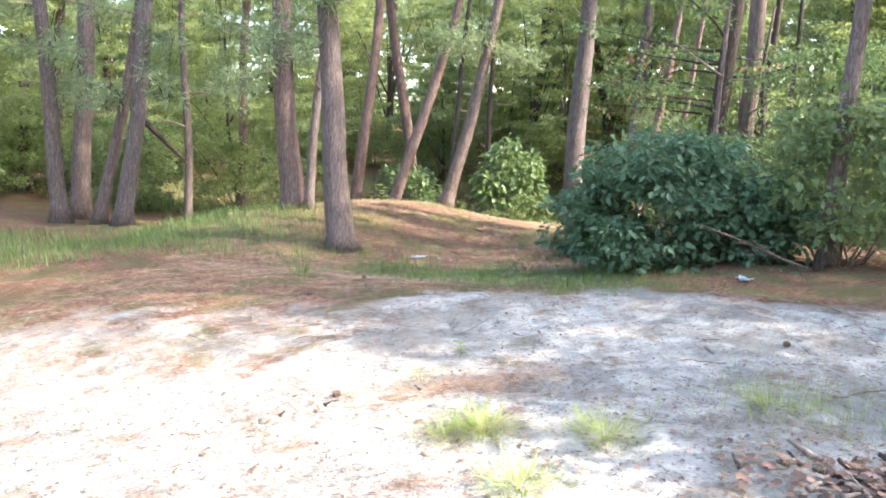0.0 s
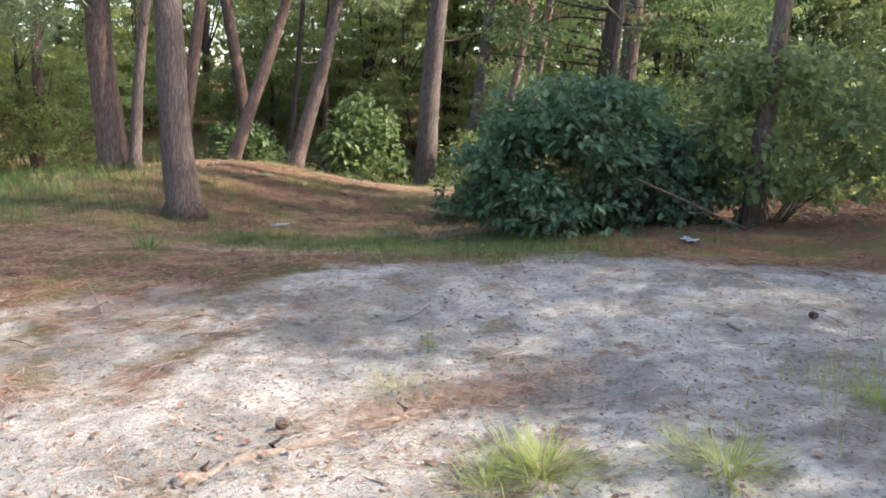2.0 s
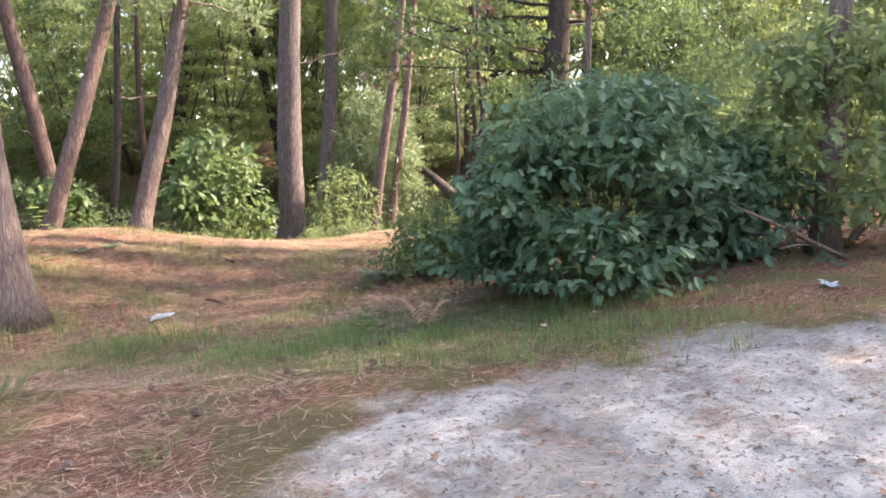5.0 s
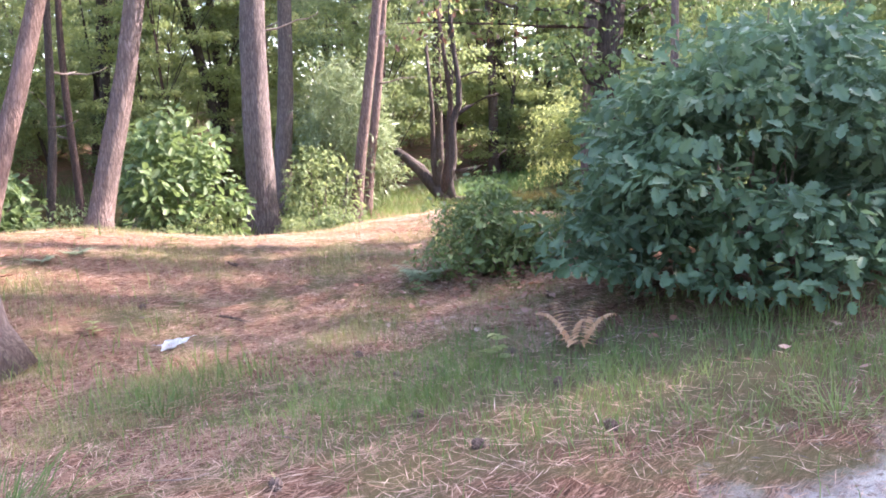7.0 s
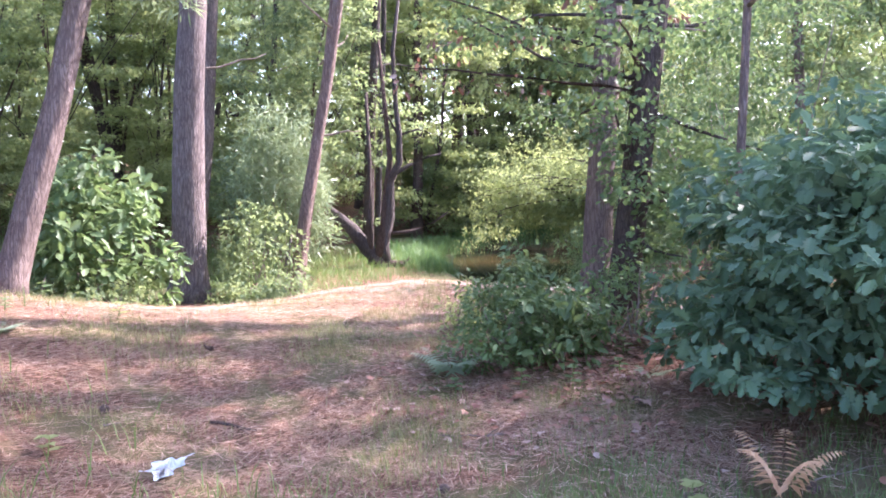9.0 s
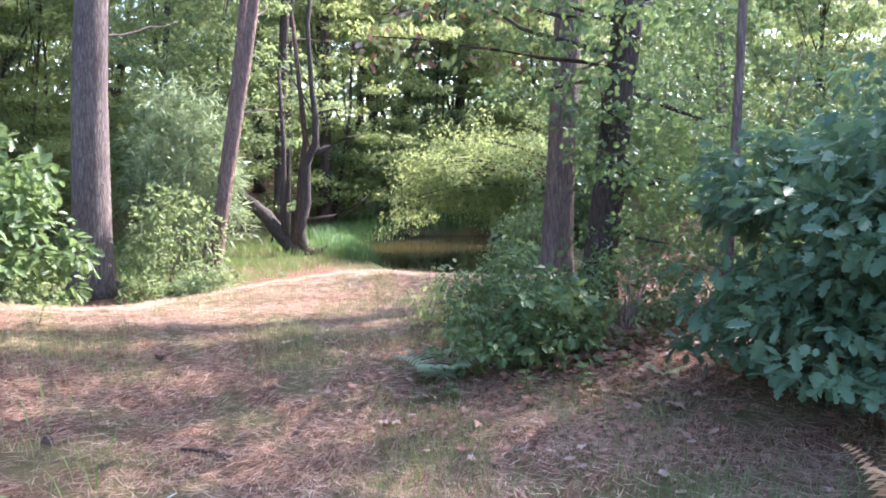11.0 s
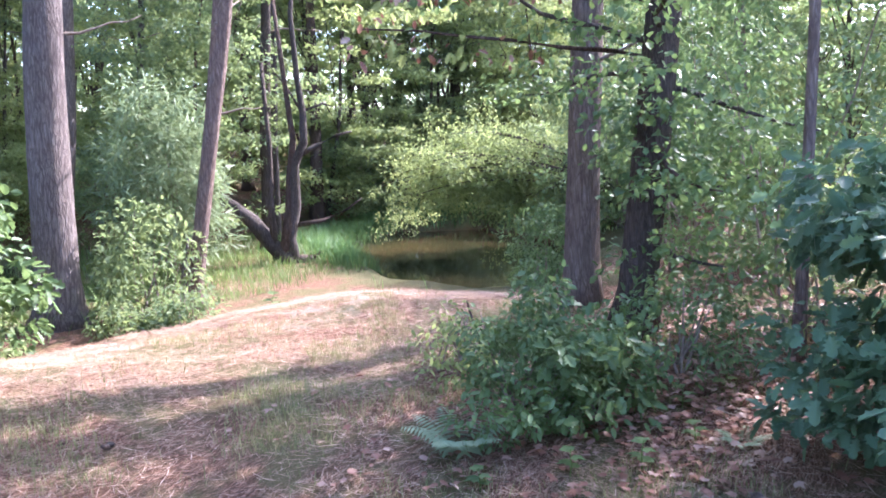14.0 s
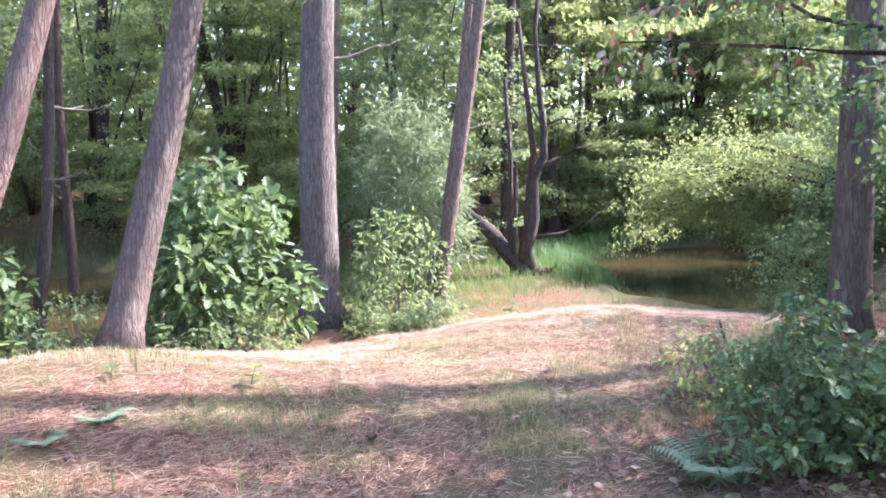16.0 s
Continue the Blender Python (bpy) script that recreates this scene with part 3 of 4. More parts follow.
def shrub(name, seed, wide, tall, clumps, each, size, mat, label, outline=OVAL, stems=6, spread=0.3, low=0.1):
    rng = np.random.default_rng(seed)
    base = new(name)
    tagged(base, label, "shrub", "shrubs")
    centres = []
    for k in range(clumps):
        a, f = rng.uniform(0, 2 * math.pi), rng.uniform(0, 1)
        h = low + (tall - low) * f ** 0.8
        out = wide * math.sqrt(max(0.05, 1 - (max(0, h - 0.35 * tall) / (0.7 * tall)) ** 2)) * math.sqrt(rng.uniform(0.1, 1)) * (1 + 0.15 * math.sin(3 * a + seed))
        centres.append((out * math.cos(a), out * math.sin(a), h))
    for k in range(stems):
        c = Vector(centres[(k * 7) % clumps])
        path = bent((0.1 * math.cos(k), 0.1 * math.sin(k), -0.05), c, c.length * 0.95, rng, 0.08)
        part("stem", tube(path, np.linspace(0.008 + 0.004 * tall, 0.003, len(path)), 5), TWIG, base)
    crown = new("foliage", foliage("foliage", rng, np.array(centres), spread, each, size, mat, outline))
    crown.parent = base
    return base


def put(ob, x, y, turn=0, down=0.0):
    ob.matrix_basis = pose(x, y, height(x, y) - down, 0, 0, turn)
    return ob


# the wood that stands round the clearing
rng = np.random.default_rng(11)
# two of the three use LEAF_LIT, so sun on them is in the colour
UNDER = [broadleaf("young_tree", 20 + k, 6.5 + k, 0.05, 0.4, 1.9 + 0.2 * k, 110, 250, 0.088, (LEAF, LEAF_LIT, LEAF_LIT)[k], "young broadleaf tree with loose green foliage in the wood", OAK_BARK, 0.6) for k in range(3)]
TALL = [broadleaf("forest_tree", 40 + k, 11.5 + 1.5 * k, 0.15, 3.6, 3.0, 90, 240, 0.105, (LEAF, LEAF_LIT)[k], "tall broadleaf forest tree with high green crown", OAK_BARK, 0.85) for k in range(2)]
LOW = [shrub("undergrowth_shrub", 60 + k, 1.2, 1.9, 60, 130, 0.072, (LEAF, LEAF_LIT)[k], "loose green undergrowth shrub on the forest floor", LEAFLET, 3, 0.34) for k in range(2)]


def woods(protos, count, near, far, first, last, gap, keep):
    placed = []
    tries = 0
    while len(placed) < count and tries < 20000:
        tries += 1
        a, d = radians(rng.uniform(first, last)), math.sqrt(rng.uniform(near ** 2, far ** 2))
        x, y = -1 + d * math.sin(a), 7 + d * math.cos(a)
        if pond_reach(x, y) < 1.2 or not keep(x, y) or any((x - p) ** 2 + (y - q) ** 2 < gap ** 2 for p, q in placed):
            continue
        ob = protos[len(placed) % len(protos)]
        turn = rng.uniform(0, 360)
        if len(placed) < len(protos):
            put(ob, x, y, turn)
        else:
            copy_thing(ob, pose(x, y, height(x, y), rng.uniform(-3, 3), rng.uniform(-3, 3), turn))
        placed.append((x, y))
    return placed


def open_ground(x, y):
    if -10 < x < 5.5 and -4 < y < 19.5:
        return False
    if -3.5 < y < 9 + 0.1 * x and -16 < x < 22:
        return False
    # the view over the pond
    b = math.degrees(math.atan2(x + 1.5, y - 10.3))
    d = math.hypot(x + 1.5, y - 10.3)
    return not (40 < b < 60 and d < 21) and not (39 < b < 46 and d < 27)


for x, y, turn in ((14.8, 26.6, 10), (18.4, 27.0, 80), (17.9, 24.4, 150), (21.1, 25.0, 220), (22.0, 31.0, 290), (16.5, 31.5, 30)):
    copy_thing(TALL[turn % 2], pose(x, y, height(x, y), 0, 0, turn))
for x, y, turn in ((13.4, 25.2, 5), (15.9, 23.9, 95), (19.2, 23.2, 185), (21.4, 21.6, 275), (12.2, 23.8, 140)):
    copy_thing(UNDER[turn % 3], pose(x, y, height(x, y), 0, 0, turn))
for x, y, turn in ((14.3, 22.9, 20), (15.2, 21.2, 110), (12.8, 23.7, 200), (15.3, 19.4, 290), (13.7, 17.4, 65), (12.9, 16.2, 155)):
    copy_thing(LOW[turn % 2], pose(x, y, height(x, y), 0, 0, turn))
for x, y, turn in ((13.2, 12.6, 15), (16.5, 13.4, 260)):
    copy_thing(UNDER[turn % 3], pose(x, y, height(x, y), 0, 0, turn))
woods(UNDER, 50, 13, 36, -42, 100, 1.9, open_ground)
woods(TALL, 30, 17, 46, -45, 105, 3.2, lambda x, y: open_ground(x, y) and not (8 < x < 27 and 10 < y < 18.5))
woods(LOW, 80, 11, 32, -42, 100, 1.3, open_ground)


def far_woods():
    r = np.random.default_rng(3)
    many = 3800
    a = np.radians(r.uniform(0, 360, many))
    d = r.uniform(40, 60, many)
    x, y = d * np.sin(a), 7 + d * np.cos(a)
    c = np.stack([x, y, land(x, y) + 15 * r.uniform(0, 1, many) ** 1.5], 1)
    ob = new("far_woods", foliage("far_woods", r, c, 2.2, 70, 0.5, LEAF, LEAFLET))
    tagged(ob, "distant mixed green woods closing the view", "woods", kind="stuff")


far_woods()


# ---- unseen trees added on the sunny side of the track to shade sand and mound ----
for x, y, turn in ((12.0, 5.4, 40), (12.6, 6.9, 90), (16.0, 4.2, 160), (12.0, -5.5, 250), (19.5, 3.8, 20), (7.6, -7.0, 310), (18.0, -4.0, 75), (22.0, 1.0, 200)):
    copy_thing(TALL[(turn // 10) % 2], pose(x, y, height(x, y), 0, 0, turn))
for x, y in ((9.4, 5.2), (9.9, 6.7), (15.2, 1.4), (6.5, -5.2), (14.0, 7.0), (9.6, 8.3), (12.6, 9.0)):
    pine(x, y, 0.02, 0.01, 0.17)
# the wood behind the track
for k in range(16):
    a = radians(120 + k * 13)
    d = 13 + 4 * ((k * 7) % 5)
    x, y = d * math.sin(a), d * math.cos(a) - 1
    copy_thing((TALL + UNDER)[k % 5], pose(x, y, height(x, y), 0, 0, 47 * k))

# out of view; added so that its crown shades the right of the sand
shade = broadleaf("young_tree", 33, 5.4, 0.05, 3.3, 1.15, 44, 120, 0.12, LEAF, "unseen young broadleaf tree added beside the sandy track for its shade", OAK_BARK, 0.5)
shade.matrix_basis = pose(6.1, 2.7, height(6.1, 2.7), 0, 0, 30)


# ---- shrubs of their own ----
def bush(name, x, y, wide, deep, low, top, clumps, each, size, mat, label, outline, seed, spread=0.3, stems=9, group="", stem_mat=None, single=0, near=None, tilt=0.5, flat=0.7, ragged=1.18):
    """A leafy bush: clumps over an uneven dome, and stems that rise to them."""
    rng = np.random.default_rng(seed)
    base = new(name)
    base.location = (x, y, height(x, y) - 0.03)
    tagged(base, label, "shrub", group)
    c = []
    for k in range(clumps):
        a, f = rng.uniform(0, 2 * math.pi), rng.uniform(0, 1)
        swell = 1 + 0.16 * math.sin(3 * a + seed) + 0.1 * math.sin(5 * a + 2 * seed)
        out = math.sqrt(max(0.02, 1 - (2 * abs(f - 0.38) / 1.25) ** 2.2)) * rng.uniform(0.45, 1.0) ** 0.5
        f = f * (0.86 + 0.14 * math.sin(2.3 * a + 3 * out + seed)) + 0.08 * rng.normal()
        if k % 7 == 0:
            out *= ragged
        c.append((wide * swell * out * math.cos(a), deep * swell * out * math.sin(a), low + (top - low) * max(f, 0)))
    for k in range(stems):
        t = Vector(c[(k * 5) % clumps])
        path = bent((0.12 * math.cos(2.1 * k), 0.12 * math.sin(2.1 * k), 0), t + Vector((0, 0, 0.3)), t.length * 0.95, rng, 0.1)
        part("stem", tube(path, np.linspace(0.008 + 0.006 * min(top, 1.7), 0.003, len(path)), 6), stem_mat or TWIG, base)
    p, off = clumped(rng, np.array(c), rng.uniform(0.6, 1.2, clumps) * spread, each, flat)
    ways = off + rng.normal(size=p.shape) * 0.55 + np.array((0, 0, -0.4))
    ups = rng.normal(size=p.shape) * tilt + np.array((0, 0, 1.0)) + off * 0.35
    sizes = size * rng.uniform(0.45, 1.3, len(p))
    order = np.argsort(np.hypot(x + p[:, 0] - near[0], y + p[:, 1] - near[1])) if near else np.arange(len(p))
    rest = order[single:]
    leaves = new("foliage", strew("foliage", outline, p[rest], ways[rest], ups[rest], sizes[rest], mat))
    leaves.parent = base
    if single:
        one = strew("leaf", outline, np.zeros((1, 3)), np.array([(0.0, 1, 0)]), np.array([(0.0, 0, 1)]), np.ones(1), mat)
        for i in order[:single]:
            w = Vector(ways[i]).normalized()
            s = w.cross(Vector(ups[i])).normalized()
            leaf = new("leaf", one)
            leaf.parent = base
            leaf.matrix_local = Matrix.Translation(p[i]) @ Matrix((s, w, s.cross(w))).transposed().to_4x4() @ Matrix.Diagonal((sizes[i],) * 3 + (1,))
    return base


bush("bush", 3.0, 9.85, 1.35, 1.05, 0.0, 1.72, 270, 62, 0.1, LEAF_DARK, "dense dark green bush with broad lobed leaves beside the track", OAK_LEAF, 3, 0.33, 18, single=300, near=(0.6, 10.6), tilt=0.5, flat=0.4, ragged=1.3)
bush("leafy_shrub", 4.75, 9.0, 0.85, 0.8, 0.35, 1.9, 85, 50, 0.1, LEAF, "leafy green shrub growing round a leaning trunk", SCALLOPED, 4, 0.3)
bush("low_bush", 2.62, 12.5, 0.48, 0.42, 0.05, 0.8, 90, 46, 0.052, LEAF_COOL, "low green bush with small leaves on leaf litter", OVAL, 5, 0.15, single=200, near=(1.0, 11.5))
bush("low_bush", 3.4, 12.0, 0.52, 0.42, 0.05, 0.62, 50, 32, 0.055, LEAF_COOL, "thin low bush at the foot of the oak", OVAL, 6, 0.18)
bush("low_bush", 3.0, 13.4, 0.35, 0.3, 0.05, 0.42, 22, 30, 0.055, LEAF_LIT, "low yellow-green bush on the sunny crest", OVAL, 16, 0.13)
bush("low_bush", 4.4, 11.4, 0.6, 0.5, 0.05, 0.8, 36, 28, 0.06, LEAF, "thin leafy growth on leaf litter by a sapling", OVAL, 26, 0.2)
bush("overhanging_shrub", 10.9, 15.6, 1.3, 1.1, 0.3, 3.8, 110, 90, 0.08, LEAF, "tall green shrub at the pond's edge", OVAL, 8, 0.42)
bush("oak_sprout", 2.72, 12.22, 0.36, 0.32, 0.1, 0.68, 34, 24, 0.085, LEAF_COOL, "low oak sprout with lobed deep green leaves on leaf litter", OAK_LEAF, 36, 0.17, single=100, near=(1.0, 11.5))


def overhanging_tree(x, y, heart, across, half, low, top, seed):
    """A small tree on the bank whose long limbs arch over the water and droop at their ends."""
    r = np.random.default_rng(seed)
    base = new("overhanging_tree")
    base.location = (x, y, height(x, y) - 0.05)
    tagged(base, "small yellow-green tree arching out over the pond", "tree")
    root = np.array((x, y, height(x, y)))
    a = np.array((*across, 0.0))
    b = np.array((-across[1], across[0], 0.0))
    spots = []
    for k in range(32):
        u, v = r.uniform(-1, 1), r.uniform(-1, 1)
        rise = math.sqrt(max(0.0, 1 - 0.8 * u * u - 0.3 * v * v))
        end = np.array(heart) + a * half * u + b * 0.9 * v + (0, 0, low + (top - low) * rise * r.uniform(0.45, 1.0))
        mid = (end * 0.55 + root * 0.45) + (0, 0, 0.9)
        path = [root * (1 - f) ** 2 + 2 * f * (1 - f) * mid + f * f * end - root for f in np.linspace(0, 1, 9)]
        part("limb", tube(path, np.linspace(0.035, 0.005, 9), 6), OAK_BARK, base)
        for f in np.linspace(0.55, 1.05, 7):
            c = root * (1 - f) ** 2 + 2 * f * (1 - f) * mid + f * f * end - root
            spots.append(c + r.normal(size=3) * (0.2, 0.2, 0.22))
            spots.append(c + r.normal(size=3) * (0.26, 0.26, 0.2) - (0, 0, 0.35 * r.uniform(0, 1)))
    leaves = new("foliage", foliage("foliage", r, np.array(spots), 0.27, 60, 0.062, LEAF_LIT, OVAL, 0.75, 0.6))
    leaves.parent = base


overhanging_tree(11.7, 15.3, (10.4, 18.65, 0.0), (0.56, -0.83), 1.2, -0.45, 1.35, 7)
bush("bankside_shrub", 7.75, 15.35, 0.5, 0.5, 0.05, 1.1, 50, 60, 0.06, LEAF_COOL, "green shrub on the near bank of the pond", OVAL, 39, 0.22)
bush("overhanging_shrub", 11.5, 16.2, 0.7, 0.7, 0.1, 1.3, 60, 70, 0.07, LEAF, "green shrub trailing into the pond's edge", OVAL, 38, 0.3)
bush("lobed_sapling", 1.6, 18.5, 0.68, 0.65, 0.25, 2.1, 80, 30, 0.15, LEAF_COOL, "glossy green sapling with lobed leaves behind the crest", OAK_LEAF, 9, 0.32)
bush("lobed_sapling", 3.9, 18.5, 0.55, 0.5, 0.1, 1.6, 60, 44, 0.08, LEAF, "green sapling between two pines behind the crest", OVAL, 10, 0.24)
bush("lobed_sapling", -0.9, 19.4, 0.7, 0.6, 0.1, 1.3, 50, 36, 0.12, LEAF_COOL, "green undergrowth on the bank behind leaning pines", BROAD, 12, 0.28)
for k, (x, y, wide, tall) in enumerate(((0.75, 18.0, 0.45, 0.55), (1.5, 17.75, 0.45, 0.45), (3.3, 17.9, 0.3, 0.35), (0.1, 18.3, 0.5, 0.7), (3.7, 17.6, 0.4, 0.45))):
    bush("undergrowth_shrub", x, y, wide, 0.4, 0.03, tall, 34, 34, 0.06, LEAF, "low green undergrowth just behind the needle-covered crest", OVAL, 60 + k, 0.16, group="undergrowth behind the crest")
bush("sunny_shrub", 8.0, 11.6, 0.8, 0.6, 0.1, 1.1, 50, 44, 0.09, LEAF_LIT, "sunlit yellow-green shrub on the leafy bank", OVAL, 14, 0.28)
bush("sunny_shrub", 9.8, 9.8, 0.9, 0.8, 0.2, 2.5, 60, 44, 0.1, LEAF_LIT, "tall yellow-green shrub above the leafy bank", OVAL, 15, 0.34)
bush("oak_sprout", 5.7, 11.8, 1.2, 1.1, 0.3, 3.2, 95, 70, 0.066, LEAF_COOL, "loose green growth behind the thin sapling", OVAL, 18, 0.34)
bush("oak_sprout", 7.0, 13.2, 1.4, 1.2, 0.2, 3.5, 100, 80, 0.072, LEAF_COOL, "loose green thicket behind the oaks", OVAL, 28, 0.4)
bush("young_pine", 5.8, 20.7, 0.72, 0.7, 0.5, 2.9, 90, 90, 0.2, NEEDLE_PALE, "young pine with pale grey-green needles near the pond", SLIVER_WIDE, 19, 0.32)


# ---- what grows and lies on the ground ----
def scatter(name, n, x0, x1, y0, y1, density, size, mat, outline, label, category, seed, upright=False, lift=0.01):
    r = np.random.default_rng(seed)
    x, y = r.uniform(x0, x1, n), r.uniform(y0, y1, n)
    patch = 0.5 + 0.5 * np.sin(x * 2.1 + 1.7 * np.sin(y * 1.3 + seed)) * np.sin(y * 2.6 + 1.4 * np.sin(x * 1.9))
    keep = r.uniform(0, 1, n) < density(x, y) * (0.25 + 0.75 * patch)
    x, y = x[keep], y[keep]
    k = len(x)
    p = np.stack([x, y, land(x, y) + (0 if upright else lift * r.uniform(0.3, 2, k))], 1)
    a = r.uniform(0, 2 * np.pi, k)
    if upright:
        ways = np.stack([0.45 * np.cos(a) * r.uniform(0, 1, k), 0.45 * np.sin(a) * r.uniform(0, 1, k), np.ones(k)], 1)
        ups = np.stack([np.cos(a), np.sin(a), np.full(k, 0.1)], 1)
    else:
        ways = np.stack([np.cos(a), np.sin(a), 0.12 * r.normal(size=k)], 1)
        ups = np.stack([0.25 * r.normal(size=k), 0.25 * r.normal(size=k), np.ones(k)], 1)
    tagged(new(name, strew(name, outline, p, ways, ups, size * r.uniform(0.55, 1.3, k), mat)), label, category, kind="stuff")


def on_grass(x, y):
    return zones(x, y)[1] * (1 - zones(x, y)[0])


def on_straw(x, y):
    s, g, w = zones(x, y)
    return (1 - s) * (1 - 0.6 * g) * (1 - w)


def under_oaks(x, y):
    return np.exp(-(((x - 3.6) / 1.5) ** 2 + ((y - 12.0) / 1.0) ** 2)) + 0.5 * np.exp(-(((x - 7.5) / 2.5) ** 2 + ((y - 9.8) / 1.5) ** 2)) + 0.5 * np.exp(-(((x - 2.5) / 1.0) ** 2 + ((y - 11.2) / 0.7) ** 2)) + 0.03


scatter("grass", 150000, -1.4, 4.2, 7.4, 11.9, lambda x, y: 0.95 * on_grass(x, y) * (0.35 + 0.65 * step(-0.3, 0.5, np.sin(3.1 * x + 1.5 * np.sin(2.3 * y)) * np.sin(3.7 * y + 1.2 * np.sin(2.9 * x)))), 0.085, GRASS, BLADE, "thin shaded green grass along the track", "grass", 1, True)
scatter("grass", 46000, -10, 0, 11.2, 16, on_grass, 0.17, GRASS, BLADE, "sparse green grass on the mound's flank", "grass", 2, True)
scatter("grass", 90000, -2.5, 5, 10.8, 16, lambda x, y: 0.06 + 0.94 * step(0.05, 0.5, np.sin(2.2 * x + 1.3 * np.sin(1.9 * y)) * np.sin(2.7 * y + 1.1 * np.sin(2.4 * x))), 0.075, GRASS_DRY, BLADE, "thin olive and straw-coloured grass among pine straw", "grass", 3, True)
scatter("bank_grass", 60000, -9, 18, 16.5, 30, lambda x, y: step(1.75, 1.3, pond_reach(x, y)) * step(1.05, 1.12, pond_reach(x, y)) * (1 - step(6.2, 7.2, x) * step(19.5, 18.5, y)), 0.26, GRASS, BLADE, "lush green grass on the pond bank", "grass", 4, True)
scatter("grass", 14000, 1.0, 3.6, 3.0, 5.8, lambda x, y: 0.6 * np.exp(-(((x - 2.15) / 0.6) ** 2 + ((y - 4.3) / 0.55) ** 2)), 0.08, GRASS_SUN, BLADE, "thin pale grass growing through the sand", "grass", 13, True)
scatter("bank_grass", 36000, 3.5, 11, 18.6, 24, lambda x, y: step(1.05, 1.12, pond_reach(x, y)) * (1 - step(6.2, 7.2, x) * step(19.5, 18.5, y)), 0.14, GRASS, BLADE, "short lush green grass between the ponds", "grass", 14, True)
scatter("bank_grass", 60000, 8, 16, 16, 24.5, lambda x, y: step(1.7, 1.35, pond_reach(x, y)) * step(1.02, 1.1, pond_reach(x, y)) * (1 - step(9.4, 8.6, x) * step(19.4, 18.6, y)), 0.3, GRASS_DEEP, BLADE, "tall deep green grass overhanging the pond's edge", "grass", 24, True)
scatter("pine_straw", 260000, -4, 5.5, 10, 17.5, on_straw, 0.11, STRAW, SLIVER, "loose rust-brown pine needles on the mound", "pine straw", 5)
scatter("pine_straw", 80000, -5, 2, 4.5, 10.5, on_straw, 0.105, STRAW, SLIVER, "brown pine needles beside the track", "pine straw", 6)
scatter("pine_straw", 50000, -4, 5, 1.5, 7.5, lambda x, y: 0.5 * zones(x, y)[0], 0.11, STRAW, SLIVER, "scattered dry needles on the sand", "pine straw", 7)
def drifts(x, y):
    """Where needles have blown together on the sand."""
    d = np.sin(2.3 * x + 1.9 * np.sin(1.7 * y)) * np.sin(2.9 * y + 1.6 * np.sin(2.1 * x + 1)) + 0.4 * np.sin(7.1 * x + 3 * y) * np.sin(6.3 * y - 2 * x)
    return zones(x, y)[0] * step(0.25, 0.75, d)


scatter("pine_straw", 90000, -4.5, 5, 1.5, 8.6, drifts, 0.12, STRAW_DARK, SLIVER, "brown needle drifts blown together on the sand", "pine straw", 17)
scatter("sand_debris", 9000, -4, 6, 1.5, 8, lambda x, y: 0.35 * zones(x, y)[0], 0.035, STRAW_DARK, LOBED, "small dry leaf scraps strewn on the sand", "debris", 18, False, 0.015)
scatter("wood_chips", 40000, -4, 6, 1.5, 8.3, lambda x, y: 0.6 * zones(x, y)[0], 0.042, CHIP, SLIVER_WIDE, "dark slivers of bark and twig strewn on the sand", "debris", 27, False, 0.012)
scatter("pine_straw", 16000, -0.6, 0.9, 4.6, 5.6, lambda x, y: np.exp(-((y - 4.9 - 0.2 * x) / 0.16) ** 2 - ((x - 0.15) / 0.5) ** 2), 0.1, STRAW, SLIVER, "rust-red needles heaped against the root", "pine straw", 28, False, 0.02)
scatter("leaf_litter", 5000, 1.1, 2.8, 2.7, 3.9, lambda x, y: np.exp(-(((x - 1.95) / 0.45) ** 2 + ((y - 3.28) / 0.25) ** 2)), 0.05, STRAW_DARK, LOBED, "curled dead leaves among rotten wood", "leaf litter", 29, False, 0.04)
scatter("leaf_litter", 34000, 1, 10, 8.3, 14, under_oaks, 0.055, DEAD_LEAF, LOBED, "curled brown dead leaves under the oaks", "leaf litter", 8, False, 0.03)
scatter("bark_crumbs", 12000, -4, 6, 1.5, 8, lambda x, y: 0.5 * zones(x, y)[0], 0.03, CONE, OVAL, "dark bark crumbs strewn on the sand", "debris", 9)


def tuft(x, y, n, size, seed, label, mat):
    n = int(1.9 * n)
    r = np.random.default_rng(seed)
    base = new("grass_tuft")
    base.location = (x, y, height(x, y) - 0.01)
    tagged(base, label, "grass tuft", "grass tufts")
    a = r.uniform(0, 2 * np.pi, n)
    d = np.abs(r.normal(size=n)) * size * 0.8
    p = np.stack([d * np.cos(a), d * np.sin(a), 0 * a], 1)
    lean = r.uniform(0.3, 1.9, n)
    ways = np.stack([lean * np.cos(a), lean * np.sin(a), np.ones(n)], 1)
    ups = np.stack([np.cos(a), np.sin(a), 0.2 * np.ones(n)], 1)
    ob = new("grass", strew("grass", THIN_BLADE, p, ways, ups, size * r.uniform(0.4, 1.2, n), mat))
    ob.parent = base
    tagged(ob, kind="stuff")


